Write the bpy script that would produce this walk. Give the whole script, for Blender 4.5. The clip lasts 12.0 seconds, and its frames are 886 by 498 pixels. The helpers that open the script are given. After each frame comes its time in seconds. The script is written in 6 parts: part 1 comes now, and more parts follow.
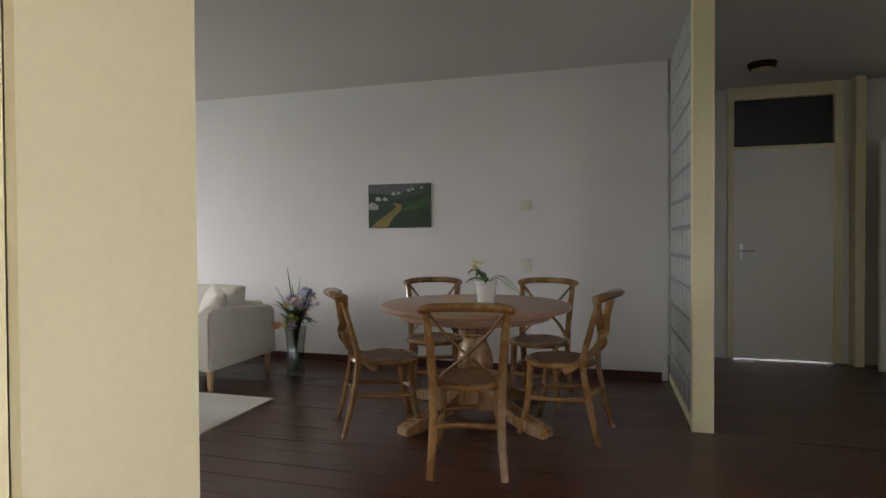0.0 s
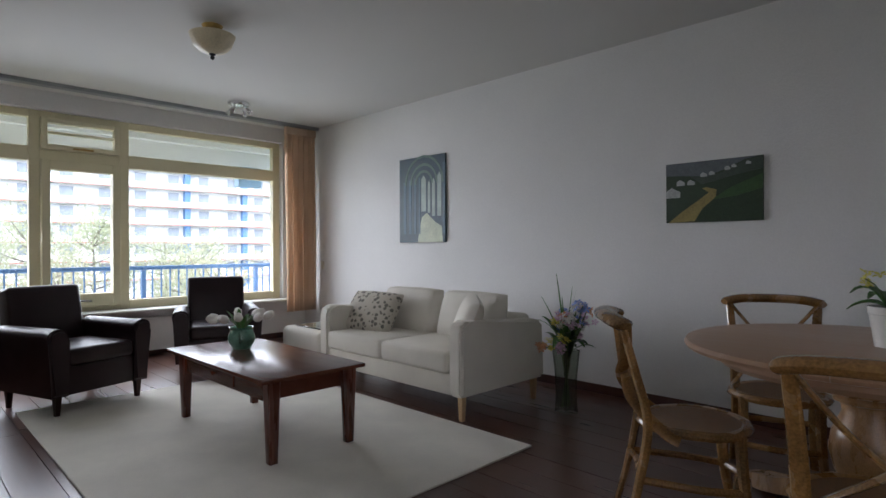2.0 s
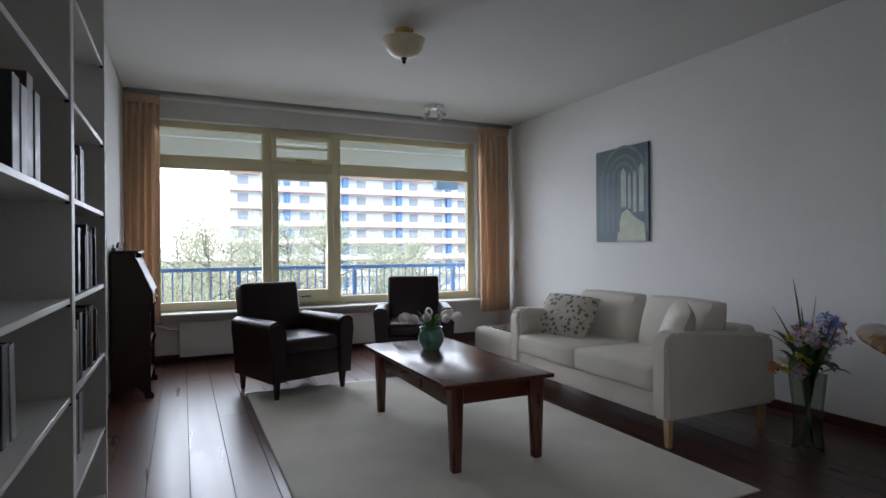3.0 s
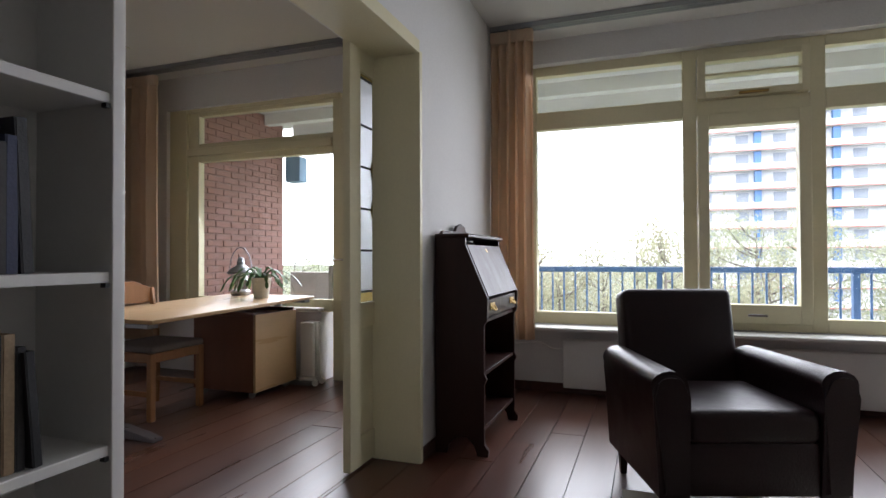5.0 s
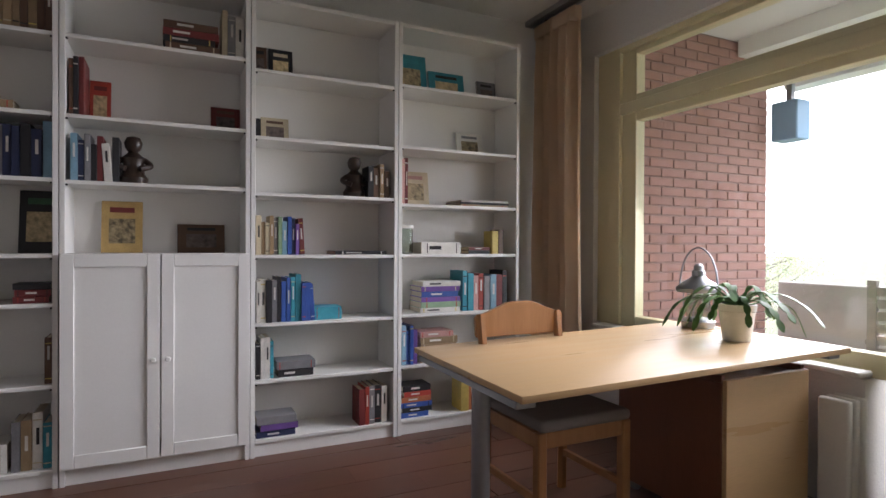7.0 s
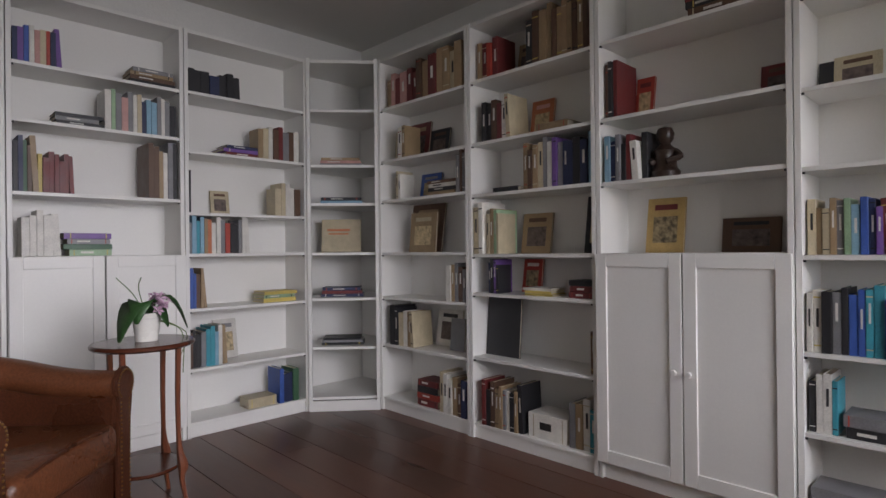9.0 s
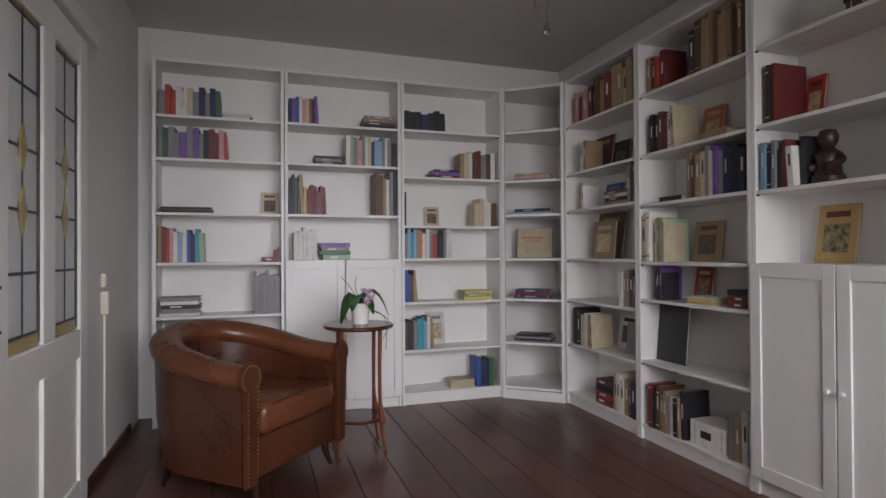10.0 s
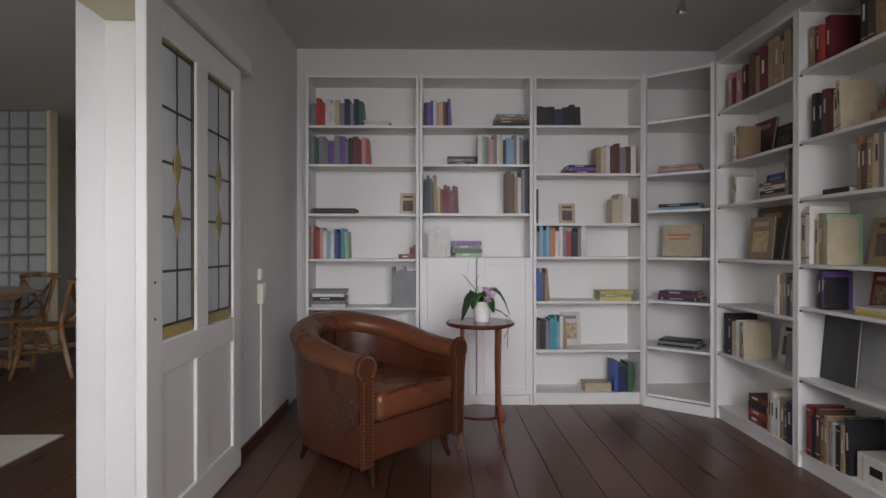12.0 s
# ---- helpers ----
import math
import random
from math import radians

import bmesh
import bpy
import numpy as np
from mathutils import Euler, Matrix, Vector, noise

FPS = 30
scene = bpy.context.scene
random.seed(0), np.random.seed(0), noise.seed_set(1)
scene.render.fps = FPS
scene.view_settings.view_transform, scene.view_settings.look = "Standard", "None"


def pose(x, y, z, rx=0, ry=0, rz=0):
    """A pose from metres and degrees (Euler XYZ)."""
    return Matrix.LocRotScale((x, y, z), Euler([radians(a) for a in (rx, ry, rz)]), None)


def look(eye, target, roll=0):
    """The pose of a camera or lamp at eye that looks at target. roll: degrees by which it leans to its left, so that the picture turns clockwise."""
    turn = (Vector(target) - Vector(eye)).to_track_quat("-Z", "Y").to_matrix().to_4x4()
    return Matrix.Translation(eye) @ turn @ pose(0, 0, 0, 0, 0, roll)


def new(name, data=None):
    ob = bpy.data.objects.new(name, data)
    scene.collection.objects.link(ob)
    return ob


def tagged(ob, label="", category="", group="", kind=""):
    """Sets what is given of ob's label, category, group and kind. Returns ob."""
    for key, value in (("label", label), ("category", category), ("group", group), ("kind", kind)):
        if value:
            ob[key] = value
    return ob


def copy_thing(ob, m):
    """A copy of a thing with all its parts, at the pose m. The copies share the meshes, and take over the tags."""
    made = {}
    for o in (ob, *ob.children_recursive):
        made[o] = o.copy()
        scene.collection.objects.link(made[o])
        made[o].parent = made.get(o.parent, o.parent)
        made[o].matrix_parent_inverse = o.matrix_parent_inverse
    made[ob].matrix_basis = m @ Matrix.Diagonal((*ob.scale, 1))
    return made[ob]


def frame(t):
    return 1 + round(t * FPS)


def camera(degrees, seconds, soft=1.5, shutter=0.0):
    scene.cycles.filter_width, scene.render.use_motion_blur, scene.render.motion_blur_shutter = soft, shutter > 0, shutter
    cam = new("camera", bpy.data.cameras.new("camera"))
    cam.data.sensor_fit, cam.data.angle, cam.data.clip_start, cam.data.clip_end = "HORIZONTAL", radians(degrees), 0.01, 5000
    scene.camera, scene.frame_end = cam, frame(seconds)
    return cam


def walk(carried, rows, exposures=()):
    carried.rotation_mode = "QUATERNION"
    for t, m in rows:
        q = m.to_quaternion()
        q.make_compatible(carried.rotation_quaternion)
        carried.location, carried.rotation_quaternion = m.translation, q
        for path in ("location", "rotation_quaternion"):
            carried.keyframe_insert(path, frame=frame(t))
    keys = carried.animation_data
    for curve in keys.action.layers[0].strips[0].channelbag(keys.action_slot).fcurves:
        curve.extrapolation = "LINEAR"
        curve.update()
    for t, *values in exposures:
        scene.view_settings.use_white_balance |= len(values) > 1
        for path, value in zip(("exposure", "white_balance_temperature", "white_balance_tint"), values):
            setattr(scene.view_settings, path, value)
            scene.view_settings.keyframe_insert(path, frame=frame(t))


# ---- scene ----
cam = camera(76.4, 12.0)
PATH = [
    (0, (0.925, 0.285, 1.177), (0.373, 2.208, 1.146), -0.3),
    (0.5, (0.861, 0.766, 1.168), (0.206, 2.655, 1.138), -0.3),
    (1, (0.692, 1.092, 1.168), (-0.109, 2.924, 1.142), -0.2),
    (1.5, (0.583, 1.214, 1.118), (-0.539, 2.87, 1.108), -0.2),
    (2, (0.461, 1.336, 1.13), (-0.955, 2.748, 1.126), -0.2),
    (2.5, (0.365, 1.435, 1.132), (-1.266, 2.592, 1.131), -0.3),
    (3, (0.298, 1.532, 1.13), (-1.517, 2.372, 1.129), -0.4),
    (3.2, (0.26, 1.573, 1.113), (-1.613, 2.274, 1.112), -0.5),
    (4.8, (-1.56, 2.128, 1.006), (-3.514, 1.699, 1.025), -0.3),
    (5, (-1.794, 2.09, 1.015), (-3.674, 1.406, 1.041), -0.2),
    (5.5, (-2.372, 1.924, 1.044), (-3.995, 0.754, 1.055), -0.0),
    (6, (-2.818, 1.616, 1.066), (-4.163, 0.136, 1.073), -0.1),
    (6.5, (-3.015, 1.203, 1.083), (-4.24, -0.379, 1.08), 0.5),
    (6.7, (-3.082, 1.049, 1.1), (-4.195, -0.613, 1.09), 0.5),
    (8.3, (-3.998, 0.584, 1.083), (-3.274, -1.28, 1.068), -0.6),
    (8.5, (-4.011, 0.495, 1.078), (-3.063, -1.266, 1.068), -0.6),
    (9, (-4.176, 0.256, 1.076), (-2.75, -1.146, 1.079), -0.6),
    (9.5, (-4.438, 0.209, 1.08), (-2.764, -0.886, 1.096), -0.4),
    (10, (-4.803, 0.05, 1.102), (-2.905, -0.582, 1.119), -0.3),
    (10.5, (-5.117, -0.06, 1.158), (-3.148, -0.412, 1.171), -0.2),
    (11, (-5.288, -0.232, 1.195), (-3.3, -0.45, 1.201), -0.2),
    (11.5, (-5.285, -0.276, 1.19), (-3.289, -0.407, 1.194), -0.1),
    (12, (-4.864, -0.231, 1.134), (-2.864, -0.269, 1.129), -0.0),
]
walk(cam, [(t, look(eye, target, roll)) for t, eye, target, roll in PATH], [(0, 0.38, 6700, 16), (0.5, 0.45, 6150, 20), (1.0, 0.33, 6300, 20), (1.5, 0.05, 6150, 20), (2.0, -0.2, 6100, 18), (3.0, -0.6, 5950, 17), (4.8, -0.47, 6300, 20), (5.5, -0.08, 6350, 20), (6.0, 0.0, 6450, 20), (6.5, 0.08, 6450, 22), (8.5, -0.3, 6650, 22), (10.0, -0.43, 6650, 22), (12.0, -0.47, 6650, 21)])

# ---- light ----
world = bpy.data.worlds.new("world")
scene.world = world
world.use_nodes = True
wn = world.node_tree.nodes
wbg = wn["Background"]
sky = wn.new("ShaderNodeTexSky")
sky.sky_type, sky.sun_disc, sky.sun_elevation, sky.sun_rotation = "NISHITA", False, radians(40), radians(250)
sky.air_density, sky.dust_density, sky.ozone_density = 1.0, 6.0, 1.0
whiten = wn.new("ShaderNodeMix")
whiten.data_type, whiten.inputs[0].default_value = "RGBA", 0.75
whiten.inputs[7].default_value = (57.0, 60.0, 63.5, 1)
world.node_tree.links.new(sky.outputs[0], whiten.inputs[6])
world.node_tree.links.new(whiten.outputs[2], wbg.inputs[0])
wbg.inputs[1].default_value = 0.15
sun = new("sun", bpy.data.lights.new("sun", "SUN"))
sun.data.energy, sun.data.angle, sun.data.color = 1.2, radians(30), (1, 0.97, 0.92)
sun.matrix_world = look((-20, -8, 18), (0, 0, 0))


def window_light(name, x, y0, y1, z0, z1, watts, spread=125):
    lamp = new(name, bpy.data.lights.new(name, "AREA"))
    lamp.data.shape, lamp.data.size, lamp.data.size_y = "RECTANGLE", y1 - y0, z1 - z0
    lamp.data.energy, lamp.data.color = watts, (0.9, 0.96, 1.0)
    lamp.matrix_world = look((x, (y0 + y1) / 2, (z0 + z1) / 2), (x + 1, (y0 + y1) / 2, (z0 + z1) / 2 - 0.4))
    lamp.data.spread = radians(spread)
    return lamp


window_light("sky_light_living", -6.0, 1.3, 4.85, 0.7, 2.35, 58, 145)
window_light("sky_light_study", -5.812, -1.75, 0.4, 0.75, 2.25, 44, 92)
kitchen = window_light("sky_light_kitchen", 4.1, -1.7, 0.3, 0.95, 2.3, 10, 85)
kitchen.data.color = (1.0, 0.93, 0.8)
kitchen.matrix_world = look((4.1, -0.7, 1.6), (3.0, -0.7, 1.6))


# ---- materials ----
def material(name, color, rough=0.6, metal=0.0, vary=0.12, scale=6.0, bump=0.15, fine=80.0, spec=0.5, per_object=0.0, stretch=(1, 1, 1), coat=0.0):
    """A surface with broad stains, fine grain and relief."""
    m = bpy.data.materials.new(name)
    m.use_nodes = True
    nt = m.node_tree
    n, l = nt.nodes, nt.links
    p = n["Principled BSDF"]
    co = n.new("ShaderNodeTexCoord")
    mp = n.new("ShaderNodeMapping")
    mp.inputs["Scale"].default_value = stretch
    l.new(co.outputs["Object"], mp.inputs[0])
    broad, grain = n.new("ShaderNodeTexNoise"), n.new("ShaderNodeTexNoise")
    broad.inputs["Scale"].default_value, broad.inputs["Detail"].default_value = scale, 5
    grain.inputs["Scale"].default_value, grain.inputs["Detail"].default_value = fine, 3
    for t in (broad, grain):
        l.new(mp.outputs[0], t.inputs["Vector"])
    add = n.new("ShaderNodeMath")
    add.operation = "ADD"
    l.new(broad.outputs[0], add.inputs[0])
    l.new(grain.outputs[0], add.inputs[1])
    last = add.outputs[0]
    if per_object:
        info = n.new("ShaderNodeObjectInfo")
        mul = n.new("ShaderNodeMath")
        mul.operation, mul.inputs[1].default_value, mul.inputs[2].default_value = "MULTIPLY_ADD", per_object, -per_object / 2
        l.new(info.outputs["Random"], mul.inputs[0])
        more = n.new("ShaderNodeMath")
        more.operation = "ADD"
        l.new(last, more.inputs[0])
        l.new(mul.outputs[0], more.inputs[1])
        last = more.outputs[0]
    ramp = n.new("ShaderNodeMapRange")
    ramp.inputs[1].default_value, ramp.inputs[2].default_value = 0.6, 1.4
    ramp.inputs[3].default_value, ramp.inputs[4].default_value = 1 - vary, 1 + vary
    l.new(last, ramp.inputs[0])
    mix = n.new("ShaderNodeVectorMath")
    mix.operation = "SCALE"
    mix.inputs[0].default_value = color
    l.new(ramp.outputs[0], mix.inputs["Scale"])
    l.new(mix.outputs[0], p.inputs["Base Color"])
    rr = n.new("ShaderNodeMapRange")
    rr.inputs[1].default_value, rr.inputs[2].default_value = 0.3, 0.7
    rr.inputs[3].default_value, rr.inputs[4].default_value = max(0.02, rough - 0.08), min(1, rough + 0.08)
    l.new(broad.outputs[0], rr.inputs[0])
    l.new(rr.outputs[0], p.inputs["Roughness"])
    p.inputs["Metallic"].default_value, p.inputs["Specular IOR Level"].default_value = metal, spec
    p.inputs["Coat Weight"].default_value = coat
    if bump:
        b = n.new("ShaderNodeBump")
        b.inputs["Strength"].default_value, b.inputs["Distance"].default_value = bump, 0.004
        l.new(grain.outputs[0], b.inputs["Height"])
        l.new(b.outputs[0], p.inputs["Normal"])
    return m


def wood(name, dark, light, rough=0.4, along="X", rings=9.0, per_object=0.5, spec=0.5, bump=0.12):
    """Wood with grain drawn out along one axis; each piece differs a little."""
    m = bpy.data.materials.new(name)
    m.use_nodes = True
    nt = m.node_tree
    n, l = nt.nodes, nt.links
    p = n["Principled BSDF"]
    co, mp = n.new("ShaderNodeTexCoord"), n.new("ShaderNodeMapping")
    s = {"X": (0.5, 6, 6), "Y": (6, 0.5, 6), "Z": (6, 6, 0.5)}[along]
    mp.inputs["Scale"].default_value = s
    info = n.new("ShaderNodeObjectInfo")
    shift = n.new("ShaderNodeMath")
    shift.operation, shift.inputs[1].default_value = "MULTIPLY", 37.0
    l.new(info.outputs["Random"], shift.inputs[0])
    vec = n.new("ShaderNodeVectorMath")
    vec.operation = "ADD"
    l.new(co.outputs["Object"], vec.inputs[0])
    l.new(shift.outputs[0], vec.inputs[1])
    l.new(vec.outputs[0], mp.inputs[0])
    a, b = n.new("ShaderNodeTexNoise"), n.new("ShaderNodeTexNoise")
    a.inputs["Scale"].default_value, a.inputs["Detail"].default_value, a.inputs["Distortion"].default_value = rings / 3, 6, 0.6
    b.inputs["Scale"].default_value, b.inputs["Detail"].default_value = rings * 4, 4
    for t in (a, b):
        l.new(mp.outputs[0], t.inputs["Vector"])
    both = n.new("ShaderNodeMath")
    both.operation, both.inputs[1].default_value = "MULTIPLY_ADD", 0.45
    l.new(b.outputs[0], both.inputs[0])
    l.new(a.outputs[0], both.inputs[2])
    tone = n.new("ShaderNodeMath")
    tone.operation, tone.inputs[1].default_value = "MULTIPLY_ADD", per_object
    l.new(info.outputs["Random"], tone.inputs[0])
    l.new(both.outputs[0], tone.inputs[2])
    ramp = n.new("ShaderNodeMapRange")
    ramp.inputs[1].default_value, ramp.inputs[2].default_value = 0.45, 1.05 + per_object
    l.new(tone.outputs[0], ramp.inputs[0])
    mix = n.new("ShaderNodeMix")
    mix.data_type = "RGBA"
    mix.inputs[6].default_value, mix.inputs[7].default_value = (*dark, 1), (*light, 1)
    l.new(ramp.outputs[0], mix.inputs[0])
    l.new(mix.outputs[2], p.inputs["Base Color"])
    rr = n.new("ShaderNodeMapRange")
    rr.inputs[1].default_value, rr.inputs[2].default_value = 0.3, 0.7
    rr.inputs[3].default_value, rr.inputs[4].default_value = max(0.03, rough - 0.035), rough + 0.05
    l.new(a.outputs[0], rr.inputs[0])
    l.new(rr.outputs[0], p.inputs["Roughness"])
    p.inputs["Specular IOR Level"].default_value = spec
    bp = n.new("ShaderNodeBump")
    bp.inputs["Strength"].default_value, bp.inputs["Distance"].default_value = bump, 0.003
    l.new(b.outputs[0], bp.inputs["Height"])
    l.new(bp.outputs[0], p.inputs["Normal"])
    return m


def glass(name, color=(1, 1, 1), rough=0.0, wavy=0.0):
    m = bpy.data.materials.new(name)
    m.use_nodes = True
    n, l = m.node_tree.nodes, m.node_tree.links
    p = n["Principled BSDF"]
    p.inputs["Base Color"].default_value = (*color, 1)
    p.inputs["Transmission Weight"].default_value, p.inputs["Roughness"].default_value, p.inputs["IOR"].default_value = 1, rough, 1.45
    if wavy:
        t, b = n.new("ShaderNodeTexNoise"), n.new("ShaderNodeBump")
        t.inputs["Scale"].default_value = 25
        b.inputs["Strength"].default_value, b.inputs["Distance"].default_value = wavy, 0.01
        l.new(t.outputs[0], b.inputs["Height"])
        l.new(b.outputs[0], p.inputs["Normal"])
    return m


def pane_glass(name, tint=(1, 1, 1)):
    """Thin window glass: clear, with a faint mirror on it."""
    m = bpy.data.materials.new(name)
    m.use_nodes = True
    n, l = m.node_tree.nodes, m.node_tree.links
    n.remove(n["Principled BSDF"])
    tr, gl, mx = n.new("ShaderNodeBsdfTransparent"), n.new("ShaderNodeBsdfGlossy"), n.new("ShaderNodeMixShader")
    mx.inputs[0].default_value = 0.04
    tr.inputs[0].default_value = (*tint, 1)
    gl.inputs["Roughness"].default_value = 0.02
    l.new(tr.outputs[0], mx.inputs[1])
    l.new(gl.outputs[0], mx.inputs[2])
    l.new(mx.outputs[0], n["Material Output"].inputs[0])
    return m


M_WALL = material("wall_paint", (0.74, 0.73, 0.71), 0.85, vary=0.05, scale=2.2, bump=0.5, fine=90)
M_CEIL = material("ceiling_paint", (0.64, 0.63, 0.60), 0.9, vary=0.03, scale=1.5, bump=0.35, fine=220)
M_CREAM = material("cream_lacquer", (0.75, 0.69, 0.46), 0.45, vary=0.04, scale=3, bump=0.06, fine=60)
M_WHITE = material("white_lacquer", (0.78, 0.78, 0.74), 0.4, vary=0.03, scale=3, bump=0.05, fine=60)
M_SHELF = material("white_foil_board", (0.8, 0.79, 0.76), 0.4, vary=0.025, scale=3, bump=0.03, fine=90)
M_FLOOR = wood("dark_floorboard", (0.054, 0.019, 0.011), (0.11, 0.04, 0.023), 0.3, "X", 4, 0.5, 0.6, 0.05)
M_FLOOR2 = wood("brown_floorboard", (0.048, 0.02, 0.013), (0.155, 0.067, 0.041), 0.3, "X", 3, 0.7, 0.42, 0.07)
M_UNDER = material("dark_joint", (0.012, 0.008, 0.006), 0.9, vary=0.2)
M_SKIRT = wood("dark_skirting_wood", (0.04, 0.014, 0.009), (0.1, 0.035, 0.022), 0.4, "X", 8, 0.2)
M_OAK = wood("warm_oak", (0.1, 0.046, 0.016), (0.36, 0.2, 0.078), 0.3, "Z", 9, 0.25)
M_OAKX = wood("warm_oak_board", (0.38, 0.225, 0.135), (0.43, 0.26, 0.155), 0.32, "X", 9, 0.1, bump=0.03)
M_BENT = material("bent_oak", (0.25, 0.132, 0.042), 0.25, vary=0.6, scale=7, bump=0.1, fine=130, spec=0.6, per_object=0.3, coat=0.25)
M_TURNED = material("turned_oak", (0.33, 0.19, 0.085), 0.3, vary=0.4, scale=8, bump=0.12, fine=120, spec=0.5, stretch=(3, 3, 0.7))
M_CANE = material("woven_cane", (0.19, 0.1, 0.042), 0.6, vary=0.35, scale=60, bump=0.8, fine=240)
M_MAHOG = wood("mahogany", (0.065, 0.018, 0.009), (0.11, 0.031, 0.016), 0.22, "X", 7, 0.2)
M_MAHOGZ = wood("mahogany_upright", (0.045, 0.012, 0.007), (0.13, 0.036, 0.018), 0.28, "Z", 7, 0.2)
M_SECRET = wood("dark_oak_desk", (0.02, 0.0075, 0.005), (0.036, 0.013, 0.0085), 0.38, "Z", 8, 0.2, 0.2, 0.06)
M_BEECH = material("beech_veneer", (0.55, 0.365, 0.19), 0.33, vary=0.07, scale=2.5, bump=0.04, fine=40, stretch=(0.5, 7, 7))
# Cabinet body's beech: the shade on its side is put into the colour.
M_BEECHSHADED = material("shaded_red_beech_veneer", (0.175, 0.066, 0.034), 0.36, vary=0.12, scale=2.5, bump=0.04, fine=40, stretch=(7, 7, 0.5))
M_PINE = wood("orange_pine", (0.25, 0.11, 0.04), (0.42, 0.21, 0.085), 0.38, "Z", 8, 0.2)
M_SOFA = material("cream_linen", (0.66, 0.62, 0.54), 0.9, vary=0.08, scale=5, bump=0.6, fine=420, spec=0.2)
M_RUG = material("cream_wool", (0.76, 0.73, 0.65), 0.95, vary=0.12, scale=4, bump=1.0, fine=300, spec=0.1)
M_LEATHER = material("dark_brown_leather", (0.016, 0.0052, 0.006), 0.38, spec=0.33, vary=0.25, scale=7, bump=0.35, fine=120)
M_TAN = material("tan_leather", (0.075, 0.023, 0.0105), 0.31, vary=0.6, scale=2.6, bump=0.3, fine=110)
M_WORN = material("worn_tan_leather", (0.135, 0.045, 0.0185), 0.3, vary=0.5, scale=2.6, bump=0.3, fine=110)
M_GREYCLOTH = material("grey_seat_cloth", (0.2, 0.17, 0.16), 0.9, vary=0.1, bump=0.5, fine=350)
M_CURTAIN = material("beige_curtain", (0.72, 0.56, 0.41), 0.9, vary=0.08, scale=5, bump=0.4, fine=300, spec=0.15)
cn, cl = M_CURTAIN.node_tree.nodes, M_CURTAIN.node_tree.links
through_cloth, cloth_mix = cn.new("ShaderNodeBsdfTranslucent"), cn.new("ShaderNodeMixShader")
through_cloth.inputs[0].default_value, cloth_mix.inputs[0].default_value = (0.8, 0.63, 0.47, 1), 0.45
cl.new(cn["Principled BSDF"].outputs[0], cloth_mix.inputs[1])
cl.new(through_cloth.outputs[0], cloth_mix.inputs[2])
cl.new(cloth_mix.outputs[0], cn["Material Output"].inputs[0])
M_STEEL = material("grey_steel", (0.32, 0.33, 0.35), 0.35, 0.8, vary=0.06, bump=0.03)
M_CHROME = material("brushed_chrome", (0.7, 0.7, 0.7), 0.2, 1.0, vary=0.04, bump=0.02)
M_BRASS = material("aged_brass", (0.45, 0.3, 0.1), 0.35, 1.0, vary=0.15, bump=0.05)
M_OLDBRASS = material("dark_brass", (0.32, 0.2, 0.075), 0.35, 0.9, vary=0.2, bump=0.05)
M_BLACK = material("black_plastic", (0.02, 0.02, 0.022), 0.4, vary=0.1, bump=0.05)
M_LEAD = material("lead_came", (0.05, 0.05, 0.055), 0.5, 0.6, vary=0.1, bump=0.1)
M_POT = material("white_glazed_pot", (0.75, 0.73, 0.68), 0.25, vary=0.05, bump=0.04)
M_GREENPOT = material("green_glazed_jug", (0.1, 0.22, 0.16), 0.15, vary=0.3, scale=12, bump=0.1)
M_LEAF = material("leaf", (0.06, 0.16, 0.035), 0.45, vary=0.35, scale=14, bump=0.15, fine=90, per_object=0.4)
M_DARKLEAF = material("dark_orchid_leaf", (0.028, 0.085, 0.022), 0.35, vary=0.3, scale=14, bump=0.1, fine=60)
M_STEM = material("stem", (0.1, 0.16, 0.05), 0.6, vary=0.2)
M_SOIL = material("potting_soil", (0.04, 0.028, 0.018), 0.95, vary=0.4, bump=0.8, fine=150)
M_YELLOW = material("yellow_petal", (0.75, 0.68, 0.12), 0.6, vary=0.15, bump=0.1)
M_PINK = material("pink_petal", (0.64, 0.42, 0.56), 0.6, vary=0.25, bump=0.1)
M_BLUEF = material("blue_petal", (0.2, 0.3, 0.65), 0.6, vary=0.25, bump=0.1)
M_ORANGE = material("orange_petal", (0.65, 0.28, 0.12), 0.6, vary=0.25, bump=0.1)
M_WHITEF = material("white_petal", (0.8, 0.77, 0.72), 0.55, vary=0.08, bump=0.1)
M_PANE = pane_glass("window_pane", (0.97, 0.99, 0.98))
M_VASE = glass("vase_glass", (0.68, 0.74, 0.68), 0.03)
M_BLOCK = glass("glass_block", (0.93, 0.97, 0.96), 0.04, 0.9)
M_BLOCK.node_tree.nodes["Noise Texture"].inputs["Scale"].default_value = 17
M_BLOCK.node_tree.nodes["Principled BSDF"].inputs["Transmission Weight"].default_value = 0.58
M_REDW = wood("red_brown_wood", (0.13, 0.035, 0.016), (0.26, 0.085, 0.04), 0.3, "Z", 8, 0.2)
M_MORTAR = material("block_mortar", (0.26, 0.27, 0.27), 0.9, vary=0.1, bump=0.4)
M_STAINCLEAR = glass("textured_leaded_glass", (0.88, 0.92, 0.93), 0.34, 0.25)
M_STAINYEL = glass("amber_leaded_glass", (0.72, 0.55, 0.2), 0.25, 0.2)
for m, k in ((M_STAINCLEAR, 0.5), (M_STAINYEL, 0.5)):
    m.node_tree.nodes["Principled BSDF"].inputs["Transmission Weight"].default_value = k
M_SHADE = material("alabaster_shade", (0.68, 0.6, 0.42), 0.35, vary=0.15, scale=10, bump=0.05)
